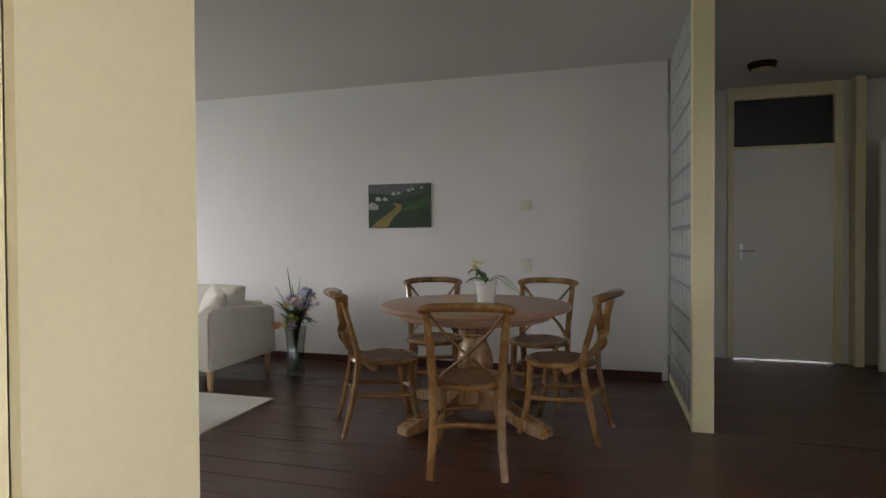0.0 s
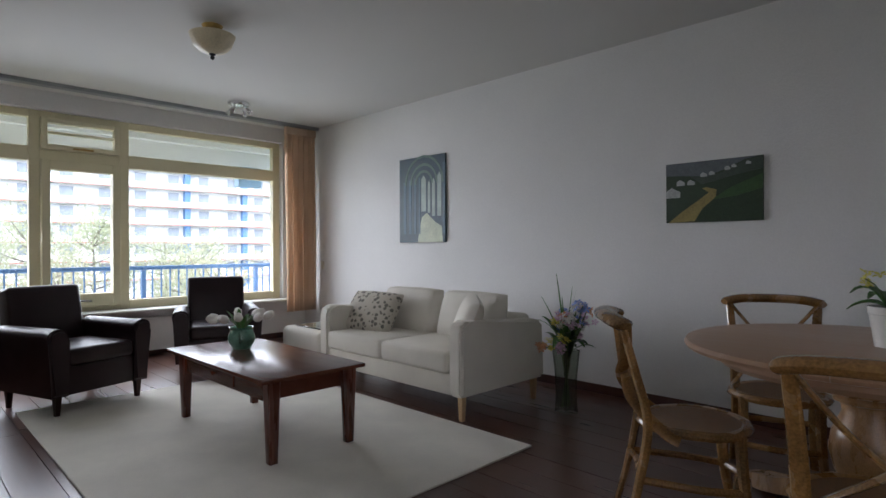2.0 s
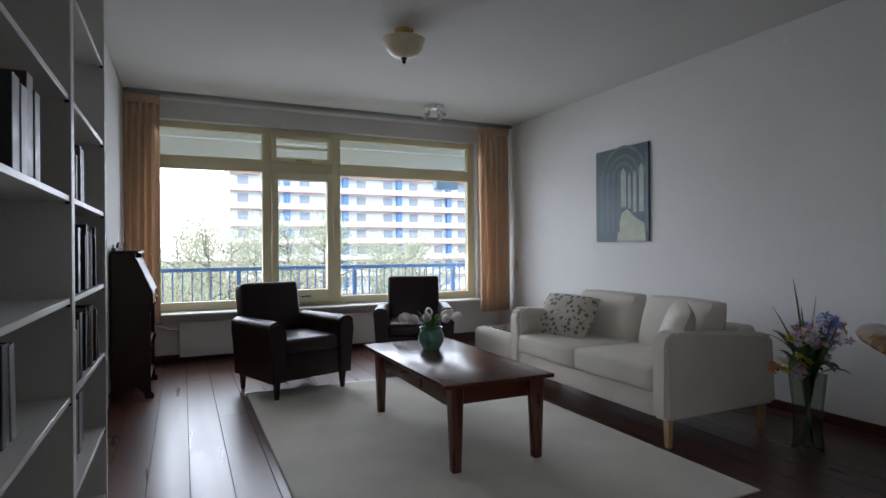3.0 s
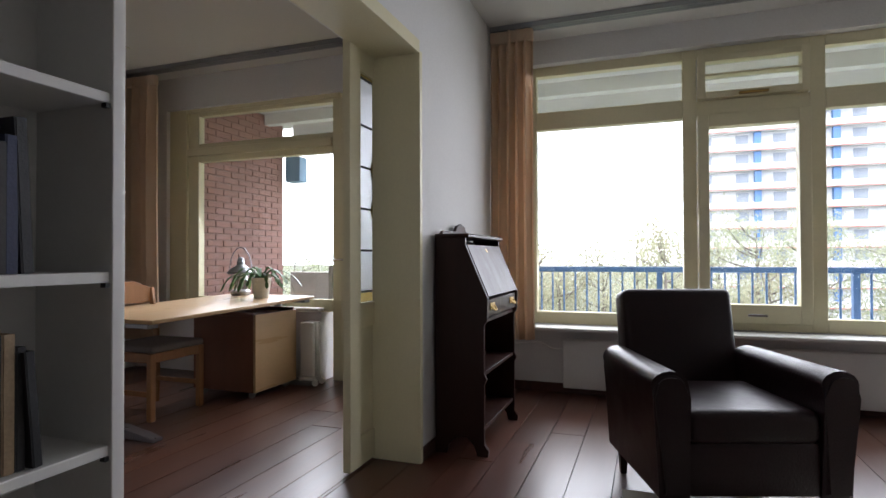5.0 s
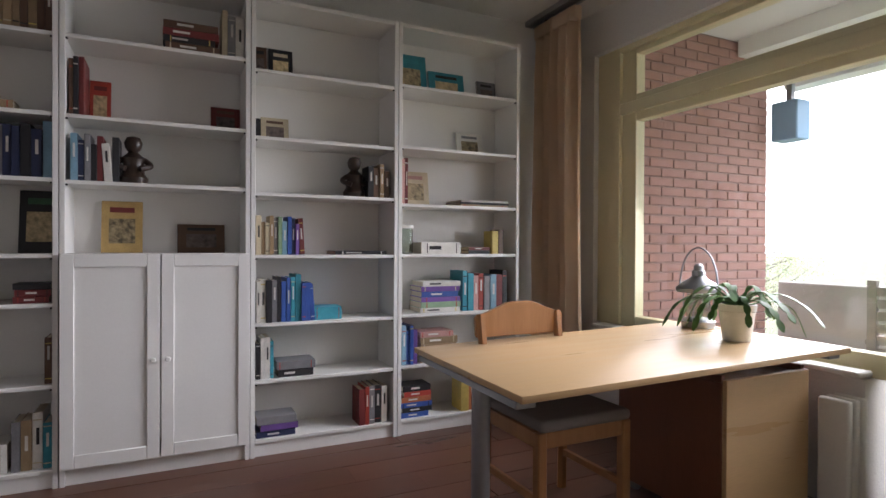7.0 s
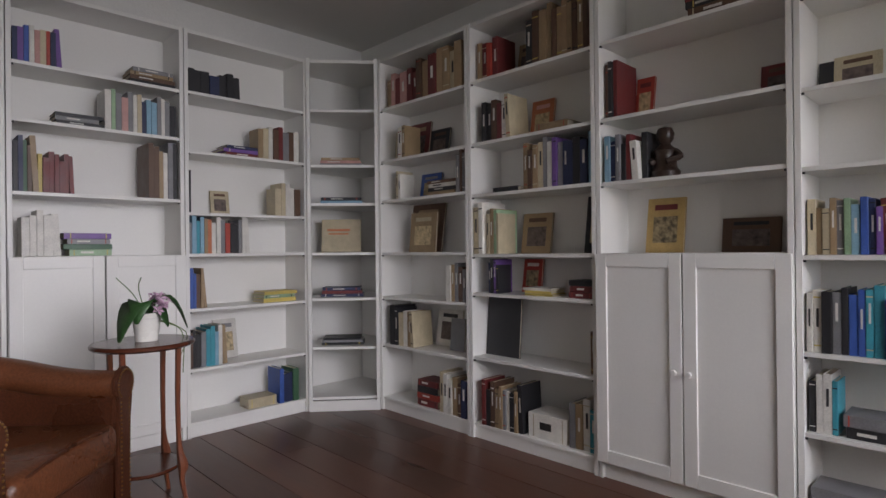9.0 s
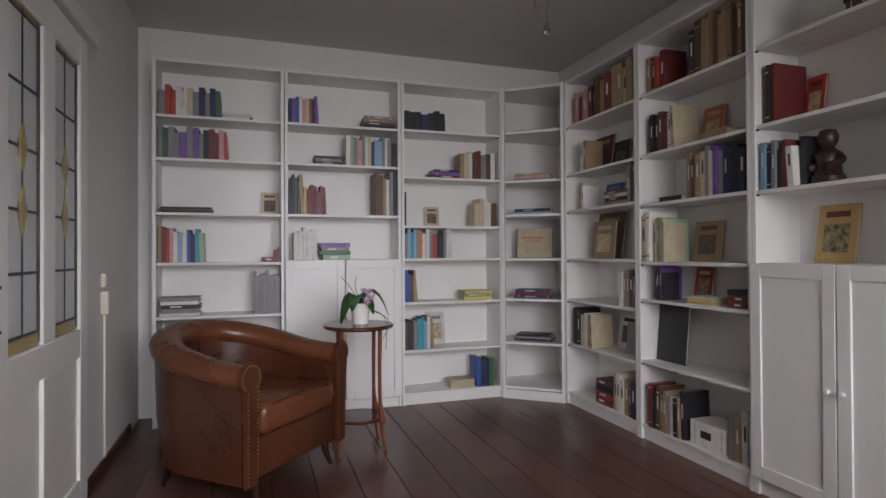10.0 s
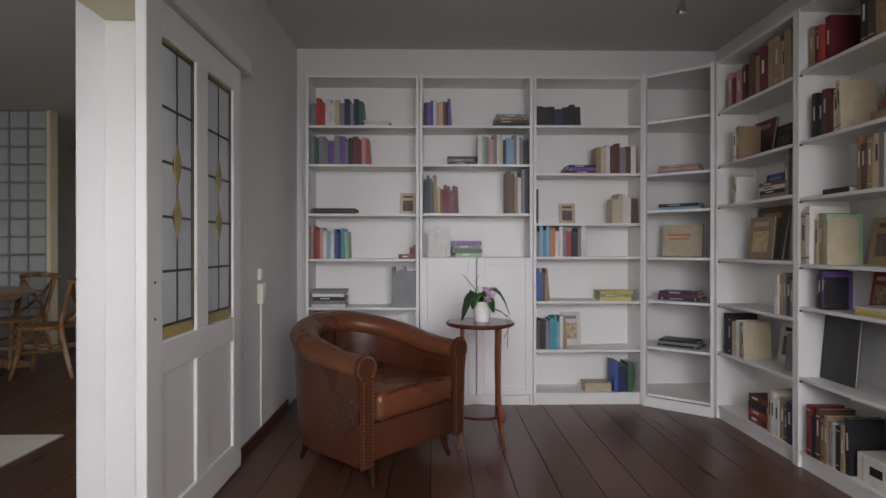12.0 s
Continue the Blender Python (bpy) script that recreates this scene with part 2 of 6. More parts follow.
M_BRICK = material("red_brick", (0.38, 0.21, 0.175), 0.85, vary=0.16, scale=20, bump=0.6, fine=200, per_object=0.5)
M_JOINT = material("brick_mortar", (0.29, 0.2, 0.18), 0.95, vary=0.1, bump=0.4)
M_BLUE = material("blue_rail_paint", (0.09, 0.2, 0.42), 0.4, vary=0.06, bump=0.05)
M_CONC = material("pale_concrete", (0.5, 0.49, 0.46), 0.85, vary=0.12, scale=2, bump=0.4)
M_SOFFIT = material("white_soffit", (0.78, 0.79, 0.78), 0.8, vary=0.05, scale=2, bump=0.2)
M_TEAK = wood("grey_teak", (0.16, 0.14, 0.12), (0.3, 0.27, 0.24), 0.6, "X", 9, 0.2)
M_RADI = material("radiator_enamel", (0.76, 0.75, 0.71), 0.35, vary=0.03, bump=0.03)
M_IVORY = material("ivory_plastic", (0.68, 0.65, 0.54), 0.4, vary=0.04, bump=0.03)


# ---- builders ----
def box(bm, x0, y0, z0, x1, y1, z1, r=0.0, seg=1):
    g = bmesh.ops.create_cube(bm, size=1)
    vs = g["verts"]
    for v in vs:
        v.co = Vector(((x0 + x1) / 2 + v.co.x * (x1 - x0), (y0 + y1) / 2 + v.co.y * (y1 - y0), (z0 + z1) / 2 + v.co.z * (z1 - z0)))
    if r:
        es = list({e for v in vs for e in v.link_edges})
        out = bmesh.ops.bevel(bm, geom=es, offset=r, segments=seg, affect="EDGES", profile=0.5)
        vs = list({v for f in out["faces"] for v in f.verts} | {v for v in vs if v.is_valid})
    return vs


def turn(vs, m):
    for v in vs:
        v.co = m @ v.co
    return vs


def lathe(bm, profile, n=24, at=(0, 0, 0)):
    """A turned shape from (radius, height) pairs."""
    rings = []
    for r, z in profile:
        if r < 1e-5:
            rings.append([bm.verts.new((at[0], at[1], at[2] + z))])
        else:
            rings.append([bm.verts.new((at[0] + r * math.cos(2 * math.pi * i / n), at[1] + r * math.sin(2 * math.pi * i / n), at[2] + z)) for i in range(n)])
    for a, b in zip(rings, rings[1:]):
        for i in range(n):
            j = (i + 1) % n
            if len(a) == 1 and len(b) == 1:
                continue
            if len(a) == 1:
                bm.faces.new((a[0], b[i], b[j]))
            elif len(b) == 1:
                bm.faces.new((a[i], a[j], b[0]))
            else:
                bm.faces.new((a[i], a[j], b[j], b[i]))
    return [v for ring in rings for v in ring]


def tube(bm, points, radius, n=8, flat=1.0, closed=False):
    """A bent round bar through points; radius a number or one a point; flat squeezes it across."""
    pts = [Vector(p) for p in points]
    rad = radius if isinstance(radius, (list, tuple)) else [radius] * len(pts)
    rings, side = [], None
    count = len(pts)
    for i, p in enumerate(pts):
        if closed:
            d = (pts[(i + 1) % count] - pts[i - 1]).normalized()
        else:
            d = (pts[min(i + 1, count - 1)] - pts[max(i - 1, 0)]).normalized()
        if side is None:
            side = d.cross(Vector((0, 0, 1)))
            if side.length < 0.05:
                side = d.cross(Vector((0, 1, 0)))
        side = (side - d * side.dot(d)).normalized()
        up = d.cross(side)
        rings.append([bm.verts.new(p + rad[i] * (side * math.cos(2 * math.pi * k / n) + up * flat * math.sin(2 * math.pi * k / n))) for k in range(n)])
    pairs = list(zip(rings, rings[1:])) + ([(rings[-1], rings[0])] if closed else [])
    for a, b in pairs:
        for k in range(n):
            j = (k + 1) % n
            bm.faces.new((a[k], a[j], b[j], b[k]))
    if not closed:
        bm.faces.new(rings[0][::-1])
        bm.faces.new(rings[-1])
    return [v for r in rings for v in r]


def curve_points(ctrl, n=12):
    """A smooth line through a few points."""
    c = [Vector(p) for p in ctrl]
    c = [c[0] * 2 - c[1]] + c + [c[-1] * 2 - c[-2]]
    out = []
    for i in range(1, len(c) - 2):
        for k in range(n):
            t = k / n
            a, b, d, e = c[i - 1], c[i], c[i + 1], c[i + 2]
            out.append(0.5 * (2 * b + (d - a) * t + (2 * a - 5 * b + 4 * d - e) * t * t + (3 * b - a - 3 * d + e) * t ** 3))
    out.append(c[-2])
    return out


def prism(bm, outline, h0, h1, axis="Z"):
    """A flat outline drawn out between two heights along an axis."""
    def place(a, b, h):
        return {"Z": (a, b, h), "Y": (a, h, b), "X": (h, a, b)}[axis]
    lo = [bm.verts.new(place(a, b, h0)) for a, b in outline]
    hi = [bm.verts.new(place(a, b, h1)) for a, b in outline]
    n = len(lo)
    bm.faces.new(lo[::-1])
    bm.faces.new(hi)
    for i in range(n):
        j = (i + 1) % n
        bm.faces.new((lo[i], lo[j], hi[j], hi[i]))
    return lo + hi


def mesh_of(bm, mat, smooth=True, angle=40):
    bmesh.ops.recalc_face_normals(bm, faces=bm.faces)
    me = bpy.data.meshes.new("mesh")
    bm.to_mesh(me)
    bm.free()
    me.materials.append(mat)
    if smooth:
        me.shade_smooth()
        me.set_sharp_from_angle(angle=radians(angle))
    return me


def part(name, bm, mat, parent=None, label="", smooth=True):
    ob = new(name, mesh_of(bm, mat, smooth))
    if parent is not None:
        ob.parent = parent
    if label:
        tagged(ob, label)
    return ob


def boxes(name, mat, parent, *dims, r=0.0, label="", seg=1):
    bm = bmesh.new()
    for d in dims:
        box(bm, *d, r=r, seg=seg)
    return part(name, bm, mat, parent, label)


def thing(name, label, category, at=None, group=""):
    ob = tagged(new(name), label, category, group)
    ob.empty_display_size = 0.1
    if at is not None:
        ob.matrix_basis = at
    return ob


def structure(name, mat, *dims, label="", category="", r=0.0):
    bm = bmesh.new()
    for d in dims:
        box(bm, *d, r=r)
    return tagged(part(name, bm, mat), label, category, kind="structure")


# ---- shell of the flat ----
H = 2.65
NY = 5.27          # north wall face
WX = -6.05         # west wall face, living room
SWX = -5.78        # west wall face, study
PN, PS = 1.03, 0.80  # partition faces
PW, PE = -4.36, -2.64  # partition opening
SY = -2.42         # south wall face
EX = -0.55         # study east wall face
OT = 2.03          # opening height

structure("wall_north", M_WALL, (-6.4, NY, 0, 1.43, NY + 0.2, H), label="long white plastered living room wall", category="wall")
structure("wall_west", M_WALL, (-6.35, PN, 0, WX, NY, 0.50), (-6.35, PN, 2.47, WX, NY, H), (-6.35, PN, 0.5, WX, 1.2, 2.47), (-6.35, 4.95, 0.5, WX, NY, 2.47),
          label="white outer wall around the living room windows", category="wall")
structure("wall_partition", M_WALL, (-6.35, PS, 0, PW, PN, H), (PE, PS, 0, 0.29, PN, H), (PW, PS, OT, PE, PN, H), label="white partition wall with a wide opening", category="wall")
structure("wall_study_west", M_WALL, (-6.0, SY, 0, SWX, -0.42, 0.56), (-6.0, SY, 2.36, SWX, PS, H), (-6.0, SY, 0.56, SWX, -2.06, 2.36), (-6.0, 0.55, 0, SWX, PS, 2.36),
          label="white outer wall around the study window", category="wall")
structure("wall_south", M_WALL, (-6.0, SY - 0.2, 0, 0.5, SY, H), label="white study wall behind bookcases", category="wall")
structure("wall_study_east", M_WALL, (EX, SY, 0, EX + 0.12, PS, H), label="white study wall behind bookcases", category="wall")
structure("wall_corridor", M_CREAM, (0.18, SY, 0, 0.29, PS - 0.052, H), label="cream painted corridor wall", category="wall")
structure("wall_corridor_end", M_WALL, (0.29, SY, 0, 4.05, SY + 0.15, H), label="white corridor end wall", category="wall")
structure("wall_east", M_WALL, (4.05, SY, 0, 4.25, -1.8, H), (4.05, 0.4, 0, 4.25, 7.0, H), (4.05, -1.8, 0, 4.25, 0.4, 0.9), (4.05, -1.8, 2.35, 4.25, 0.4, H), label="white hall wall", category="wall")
structure("wall_hall", M_WALL, (1.43, 6.39, 0, 2.085, 6.55, H), (3.065, 6.39, 0, 4.05, 6.55, H), label="white hall wall beside doors", category="wall")
structure("wall_hall_side", M_WALL, (1.25, NY + 0.2, 0, 1.43, 6.55, H), label="white hall side wall", category="wall")
structure("ceiling", M_CEIL, (-6.4, -2.7, H, 4.25, 7.0, H + 0.15), label="off-white textured plaster ceiling", category="ceiling")
floor = structure("floor", M_UNDER, (-6.35, -2.62, -0.12, 4.25, 7.0, -0.012), label="dark stained wooden plank floor", category="floor")

structure("baseboard_north", M_SKIRT, (-6.0, NY - 0.014, 0.001, 1.38, NY - 0.001, 0.07), label="dark red-brown wooden skirting board", category="skirting", r=0.003)
structure("baseboard_west", M_SKIRT, (WX + 0.001, PN + 0.01, 0.001, WX + 0.015, NY - 0.02, 0.07), label="dark red-brown wooden skirting board", category="skirting", r=0.003)
structure("baseboard_partition", M_SKIRT, (WX + 0.02, PN + 0.001, 0.001, PW - 0.02, PN + 0.015, 0.07), label="dark red-brown wooden skirting board", category="skirting", r=0.003)
structure("baseboard_study", M_SKIRT, (-1.9, PS - 0.015, 0.001, -0.86, PS - 0.001, 0.06), label="dark brown wooden skirting board", category="skirting", r=0.003)
structure("trim_opening", M_CREAM, (PW - 0.02, PS - 0.02, 0, PW + 0.012, PN + 0.012, OT),
          (PW + 0.012, PS - 0.02, OT - 0.012, PE - 0.012, PN + 0.012, OT + 0.05), label="cream painted lining of the wide opening", category="trim", r=0.002)
structure("trim_opening_east", M_WHITE, (PE - 0.012, PS - 0.0, 0, PE + 0.02, PN + 0.012, OT - 0.013), label="white painted lining of the wide opening", category="trim", r=0.002)
structure("trim_partition_end", M_CREAM, (0.29, PS - 0.05, 0, 0.306, PN + 0.003, H), label="cream painted end of the partition wall", category="trim")
structure("trim_door_rail", M_WHITE, (-5.2, PS - 0.07, 2.05, -1.85, PS - 0.002, 2.13), label="white wooden sliding door rail", category="rail", r=0.003)


# ---- windows ----
def frame_bars(name, mat, parent, x0, x1, bars, r=0.004, label=""):
    return boxes(name, mat, parent, *[(x0, a, c, x1, b, d) for a, b, c, d in bars], r=r, label=label)


w1 = tagged(new("window_1"), "wide cream-framed living room window with narrow door", "window", kind="structure")
frame_bars("window_frame", M_CREAM, w1, -6.21, -6.13,
           [(1.2, 1.285, 0.5, 2.47), (4.86, 4.95, 0.5, 2.47), (2.33, 2.42, 0.5, 2.47), (3.11, 3.20, 0.5, 2.47),
            (1.285, 2.33, 0.5, 0.59), (3.20, 4.86, 0.5, 0.59), (2.42, 3.11, 0.5, 0.55),
            (1.285, 2.33, 1.985, 2.12), (3.20, 4.86, 1.985, 2.12), (2.42, 3.11, 2.0, 2.1),
            (1.285, 2.33, 2.40, 2.47), (3.20, 4.86, 2.40, 2.47), (2.42, 3.11, 2.41, 2.47)])
leaf = frame_bars("balcony_door_leaf", M_CREAM, w1, -6.18, -6.08,
                  [(2.424, 2.495, 0.554, 1.996), (3.035, 3.106, 0.554, 1.996), (2.495, 3.035, 0.554, 0.68), (2.495, 3.035, 1.905, 1.996)])
boxes("latch", M_CHROME, leaf, (-6.08, 2.72, 0.60, -6.06, 2.84, 0.62), r=0.004)
top = frame_bars("toplight_leaf", M_CREAM, w1, -6.17, -6.08,
                 [(2.424, 2.475, 2.104, 2.406), (3.055, 3.106, 2.104, 2.406), (2.475, 3.055, 2.104, 2.15), (2.475, 3.055, 2.36, 2.406), (2.475, 3.055, 2.26, 2.275)])
boxes("latch", M_BRASS, top, (-6.08, 2.68, 2.112, -6.05, 2.86, 2.128), r=0.004)
for y0, y1, z0, z1, x in [(1.27, 2.34, 0.575, 2.0, -6.17), (3.19, 4.87, 0.575, 2.0, -6.17), (2.48, 3.05, 0.66, 1.92, -6.14),
                          (1.27, 2.34, 2.11, 2.41, -6.17), (3.19, 4.87, 2.11, 2.41, -6.17), (2.46, 3.07, 2.13, 2.38, -6.14)]:
    g = boxes("pane", M_PANE, w1, (x - 0.003, y0, z0, x + 0.003, y1, z1))
    g.visible_shadow = False
structure("window_sill", M_WHITE, (-6.1, 1.1, 0.475, -5.86, NY - 0.01, 0.5), label="white painted window sill", category="sill", r=0.006)

w2 = tagged(new("window_2"), "cream-framed study window with a balcony door", "window", kind="structure")
frame_bars("window_frame", M_CREAM, w2, -5.92, -5.845,
           [(-2.06, -1.75, 0.56, 2.36), (-0.35, -0.262, 0.0, 2.36), (0.46, 0.55, 0.0, 2.36), (-1.75, -0.35, 0.56, 0.66), (-1.75, -0.35, 1.88, 2.045),
            (-1.75, -0.35, 2.295, 2.36), (-0.262, 0.46, 1.97, 2.05), (-0.262, 0.46, 2.31, 2.36), (-0.262, 0.46, 0.0, 0.03)])
frame_bars("casing", M_CREAM, w2, -5.845, -5.815, [(-2.06, -1.86, 0.6, 2.36), (-1.86, -0.262, 2.325, 2.36), (-1.86, -0.35, 1.93, 2.0)])
leaf = frame_bars("balcony_door_leaf", M_CREAM, w2, -5.90, -5.815,
                  [(-0.258, -0.135, 0.034, 1.966), (0.33, 0.456, 0.034, 1.966), (-0.135, 0.33, 0.034, 0.44), (-0.135, 0.33, 1.81, 1.966)])
bm = bmesh.new()
box(bm, -5.815, -0.215, 0.86, -5.80, -0.175, 1.06, r=0.004)
tube(bm, [(-5.80, -0.195, 0.99), (-5.76, -0.195, 0.99), (-5.755, -0.23, 0.99), (-5.755, -0.31, 0.99)], 0.008)
part("door_handle", bm, M_CHROME, leaf)
boxes("kick_panel", M_CREAM, leaf, (-5.812, -0.09, 0.1, -5.806, 0.29, 0.37), r=0.002)
frame_bars("toplight_leaf", M_CREAM, w2, -5.90, -5.80,
           [(-0.258, -0.22, 2.054, 2.306), (0.40, 0.456, 2.054, 2.306), (-0.22, 0.40, 2.054, 2.085), (-0.22, 0.40, 2.285, 2.306), (-0.22, 0.40, 2.17, 2.2)])
for y0, y1, z0, z1 in [(-1.8, -0.34, 0.65, 1.89), (-1.8, -0.34, 2.03, 2.31), (-0.15, 0.34, 0.43, 1.82), (-0.23, 0.41, 2.07, 2.3)]:
    g = boxes("pane", M_PANE, w2, (-5.873, y0, z0, -5.867, y1, z1))
    g.visible_shadow = False
structure("window_sill_study", M_WHITE, (-5.80, -1.98, 0.575, -5.70, -0.40, 0.60), label="white painted window sill", category="sill", r=0.006)


# ---- curtains ----
def curtain(y0, y1, x, z0, z1, folds, label, seed):
    rng = random.Random(seed)
    t = thing("curtain", label, "curtain")
    bm = bmesh.new()
    cols, rows = folds * 10, 14
    phase = [rng.uniform(-0.6, 0.6) for _ in range(folds + 1)]
    grid = []
    for r in range(rows + 1):
        f = r / rows
        z = z0 + (z1 - z0) * f
        row = []
        for c in range(cols + 1):
            u = c / cols
            k = u * folds
            i = min(int(k), folds - 1)
            ph = phase[i] * (1 - (k - i)) + phase[i + 1] * (k - i)
            amp = 0.035 + 0.012 * math.sin(3.1 * k + ph)
            amp *= 1 - 0.45 * max(0, f - 0.85) / 0.15
            a = 2 * math.pi * k + ph * (1 - f)
            row.append(bm.verts.new((x + amp * math.sin(a) + 0.008 * math.sin(5 * f + k), y0 + (y1 - y0) * u + 0.012 * math.sin(2 * a) * (1 - f), z)))
        grid.append(row)
    for a, b in zip(grid, grid[1:]):
        for c in range(cols):
            bm.faces.new((a[c], a[c + 1], b[c + 1], b[c]))
    ob = part("drape", bm, M_CURTAIN, t)
    mod = ob.modifiers.new("thick", "SOLIDIFY")
    mod.thickness = 0.004
    boxes("heading_tape", M_CURTAIN, t, (x - 0.03, y0, z1 - 0.09, x + 0.03, y1, z1), r=0.012, seg=2)
    return t


curtain(1.04, 1.345, -5.70, 0.43, 2.61, 5, "floor-near beige curtain drawn aside beside the window", 1)
curtain(4.80, 5.22, -5.72, 0.36, 2.61, 6, "long beige curtain drawn aside beside the window", 2)
curtain(-2.35, -1.91, -5.52, 0.3, 2.60, 5, "beige curtain drawn aside beside the study window", 3)
for name, x, y0, y1 in (("curtain_rail", -5.72, 1.04, 5.25), ("curtain_rail", -5.50, SY + 0.02, 0.75)):
    t = thing(name, "grey metal curtain rail fixed under the ceiling", "curtain rail")
    boxes("rail", M_STEEL, t, (x - 0.045, y0, 2.615, x - 0.02, y1, H), (x - 0.012, y0, 2.615, x + 0.012, y1, H), (x + 0.02, y0, 2.615, x + 0.045, y1, H))


# ---- sliding doors with leaded glass ----
def leaded_door(x0, x1, label, paint_mat):
    t = thing("sliding_door", label, "sliding door", pose(x0, PS - 0.047, 0.012))
    w, h, d = x1 - x0, 2.03, 0.04
    a, b = 0.115, 0.105            # stiles
    m0, m1 = w / 2 - 0.06, w / 2 + 0.06
    zs = 0.79                      # foot of the glass
    zt = 1.90
    boxes("door_frame", paint_mat, t, (0, 0, 0, a, d, h), (w - b, 0, 0, w, d, h), (a, 0.001, zt, w - b, d - 0.001, h), (a, 0.001, 0, w - b, d - 0.001, 0.14),
          (a, 0.001, zs - 0.13, w - b, d - 0.001, zs - 0.012), (m0, 0.001, 0.14, m1, d - 0.001, zs - 0.13), (m0, 0.001, zs - 0.012, m1, d - 0.001, zt), r=0.003)
    for p0, p1 in ((a, m0), (m1, w - b)):
        boxes("door_panel", paint_mat, t, (p0, 0.014, 0.14, p1, d - 0.014, zs - 0.13), r=0.002)
        win = boxes("leaded_window", M_STAINCLEAR, t, (p0, d / 2 - 0.003, zs + 0.04, p1, d / 2 + 0.003, zt), label="clear textured leaded glass")
        mid = (p0 + p1) / 2
        bars = []
        rows = [zs + 0.04, zs + 0.243, zs + 0.448, zs + 0.653, zs + 0.858, zt - 0.02]
        for z in rows:
            bars.append((p0, d / 2 - 0.006, z - 0.005, p1, d / 2 + 0.006, z + 0.005))
        bars.append((mid - 0.004, d / 2 - 0.006, zs + 0.04, mid + 0.004, d / 2 + 0.006, zt))
        bars += [(p0, d / 2 - 0.007, zs, p0 + 0.007, d / 2 + 0.007, zt), (p1 - 0.007, d / 2 - 0.007, zs, p1, d / 2 + 0.007, zt)]
        boxes("lead_came", M_LEAD, win, *bars)
        boxes("amber_strip", M_STAINYEL, win, (p0, d / 2 - 0.004, zs - 0.01, p1, d / 2 + 0.004, zs + 0.036), label="amber glass strip at the foot")
        boxes("amber_strip", M_STAINYEL, win, (p0, d / 2 - 0.0045, zt - 0.018, p1, d / 2 + 0.0045, zt + 0.002))
        for e0, e1 in ((p0 + 0.006, p0 + 0.020), (p1 - 0.020, p1 - 0.006)):
            boxes("amber_strip", M_STAINYEL, win, (e0, d / 2 - 0.0042, zs + 0.042, e1, d / 2 + 0.0042, zt - 0.02))
        bars2 = [(p0 + 0.019, d / 2 - 0.006, zs + 0.04, p0 + 0.023, d / 2 + 0.006, zt), (p1 - 0.023, d / 2 - 0.006, zs + 0.04, p1 - 0.019, d / 2 + 0.006, zt)]
        boxes("lead_came", M_LEAD, win, *bars2)
        for z in (rows[2], rows[3]):
            bm = bmesh.new()
            prism(bm, [(mid - 0.033, z), (mid, z - 0.082), (mid + 0.033, z), (mid, z + 0.082)], d / 2 - 0.009, d / 2 + 0.009, "Y")
            part("amber_lozenge", bm, M_STAINYEL, win, "amber glass lozenge", smooth=False)
            bm = bmesh.new()
            tube(bm, [(mid - 0.034, d / 2, z), (mid, d / 2, z - 0.084), (mid + 0.034, d / 2, z), (mid, d / 2, z + 0.084)], 0.0055, 6, closed=True)
            part("lozenge_came", bm, M_LEAD, win)
    return t


ed = leaded_door(-2.905, -1.95, "white sliding door with leaded amber glass, pushed open", M_WHITE)
for z in (0.88, 1.01):
    bm = bmesh.new()
    turn(lathe(bm, [(0, 0), (0.005, 0), (0.005, 0.003), (0, 0.003)], 12), pose(0.055, 0.0405, z - 0.012, -90))
    turn(lathe(bm, [(0, 0), (0.005, 0), (0.005, 0.003), (0, 0.003)], 12), pose(0.055, -0.0005, z - 0.012, 90))
    part("lock_hole", bm, M_BLACK, ed)
wd = leaded_door(-5.10, -4.10, "cream sliding door with leaded amber glass, pushed open", M_CREAM)


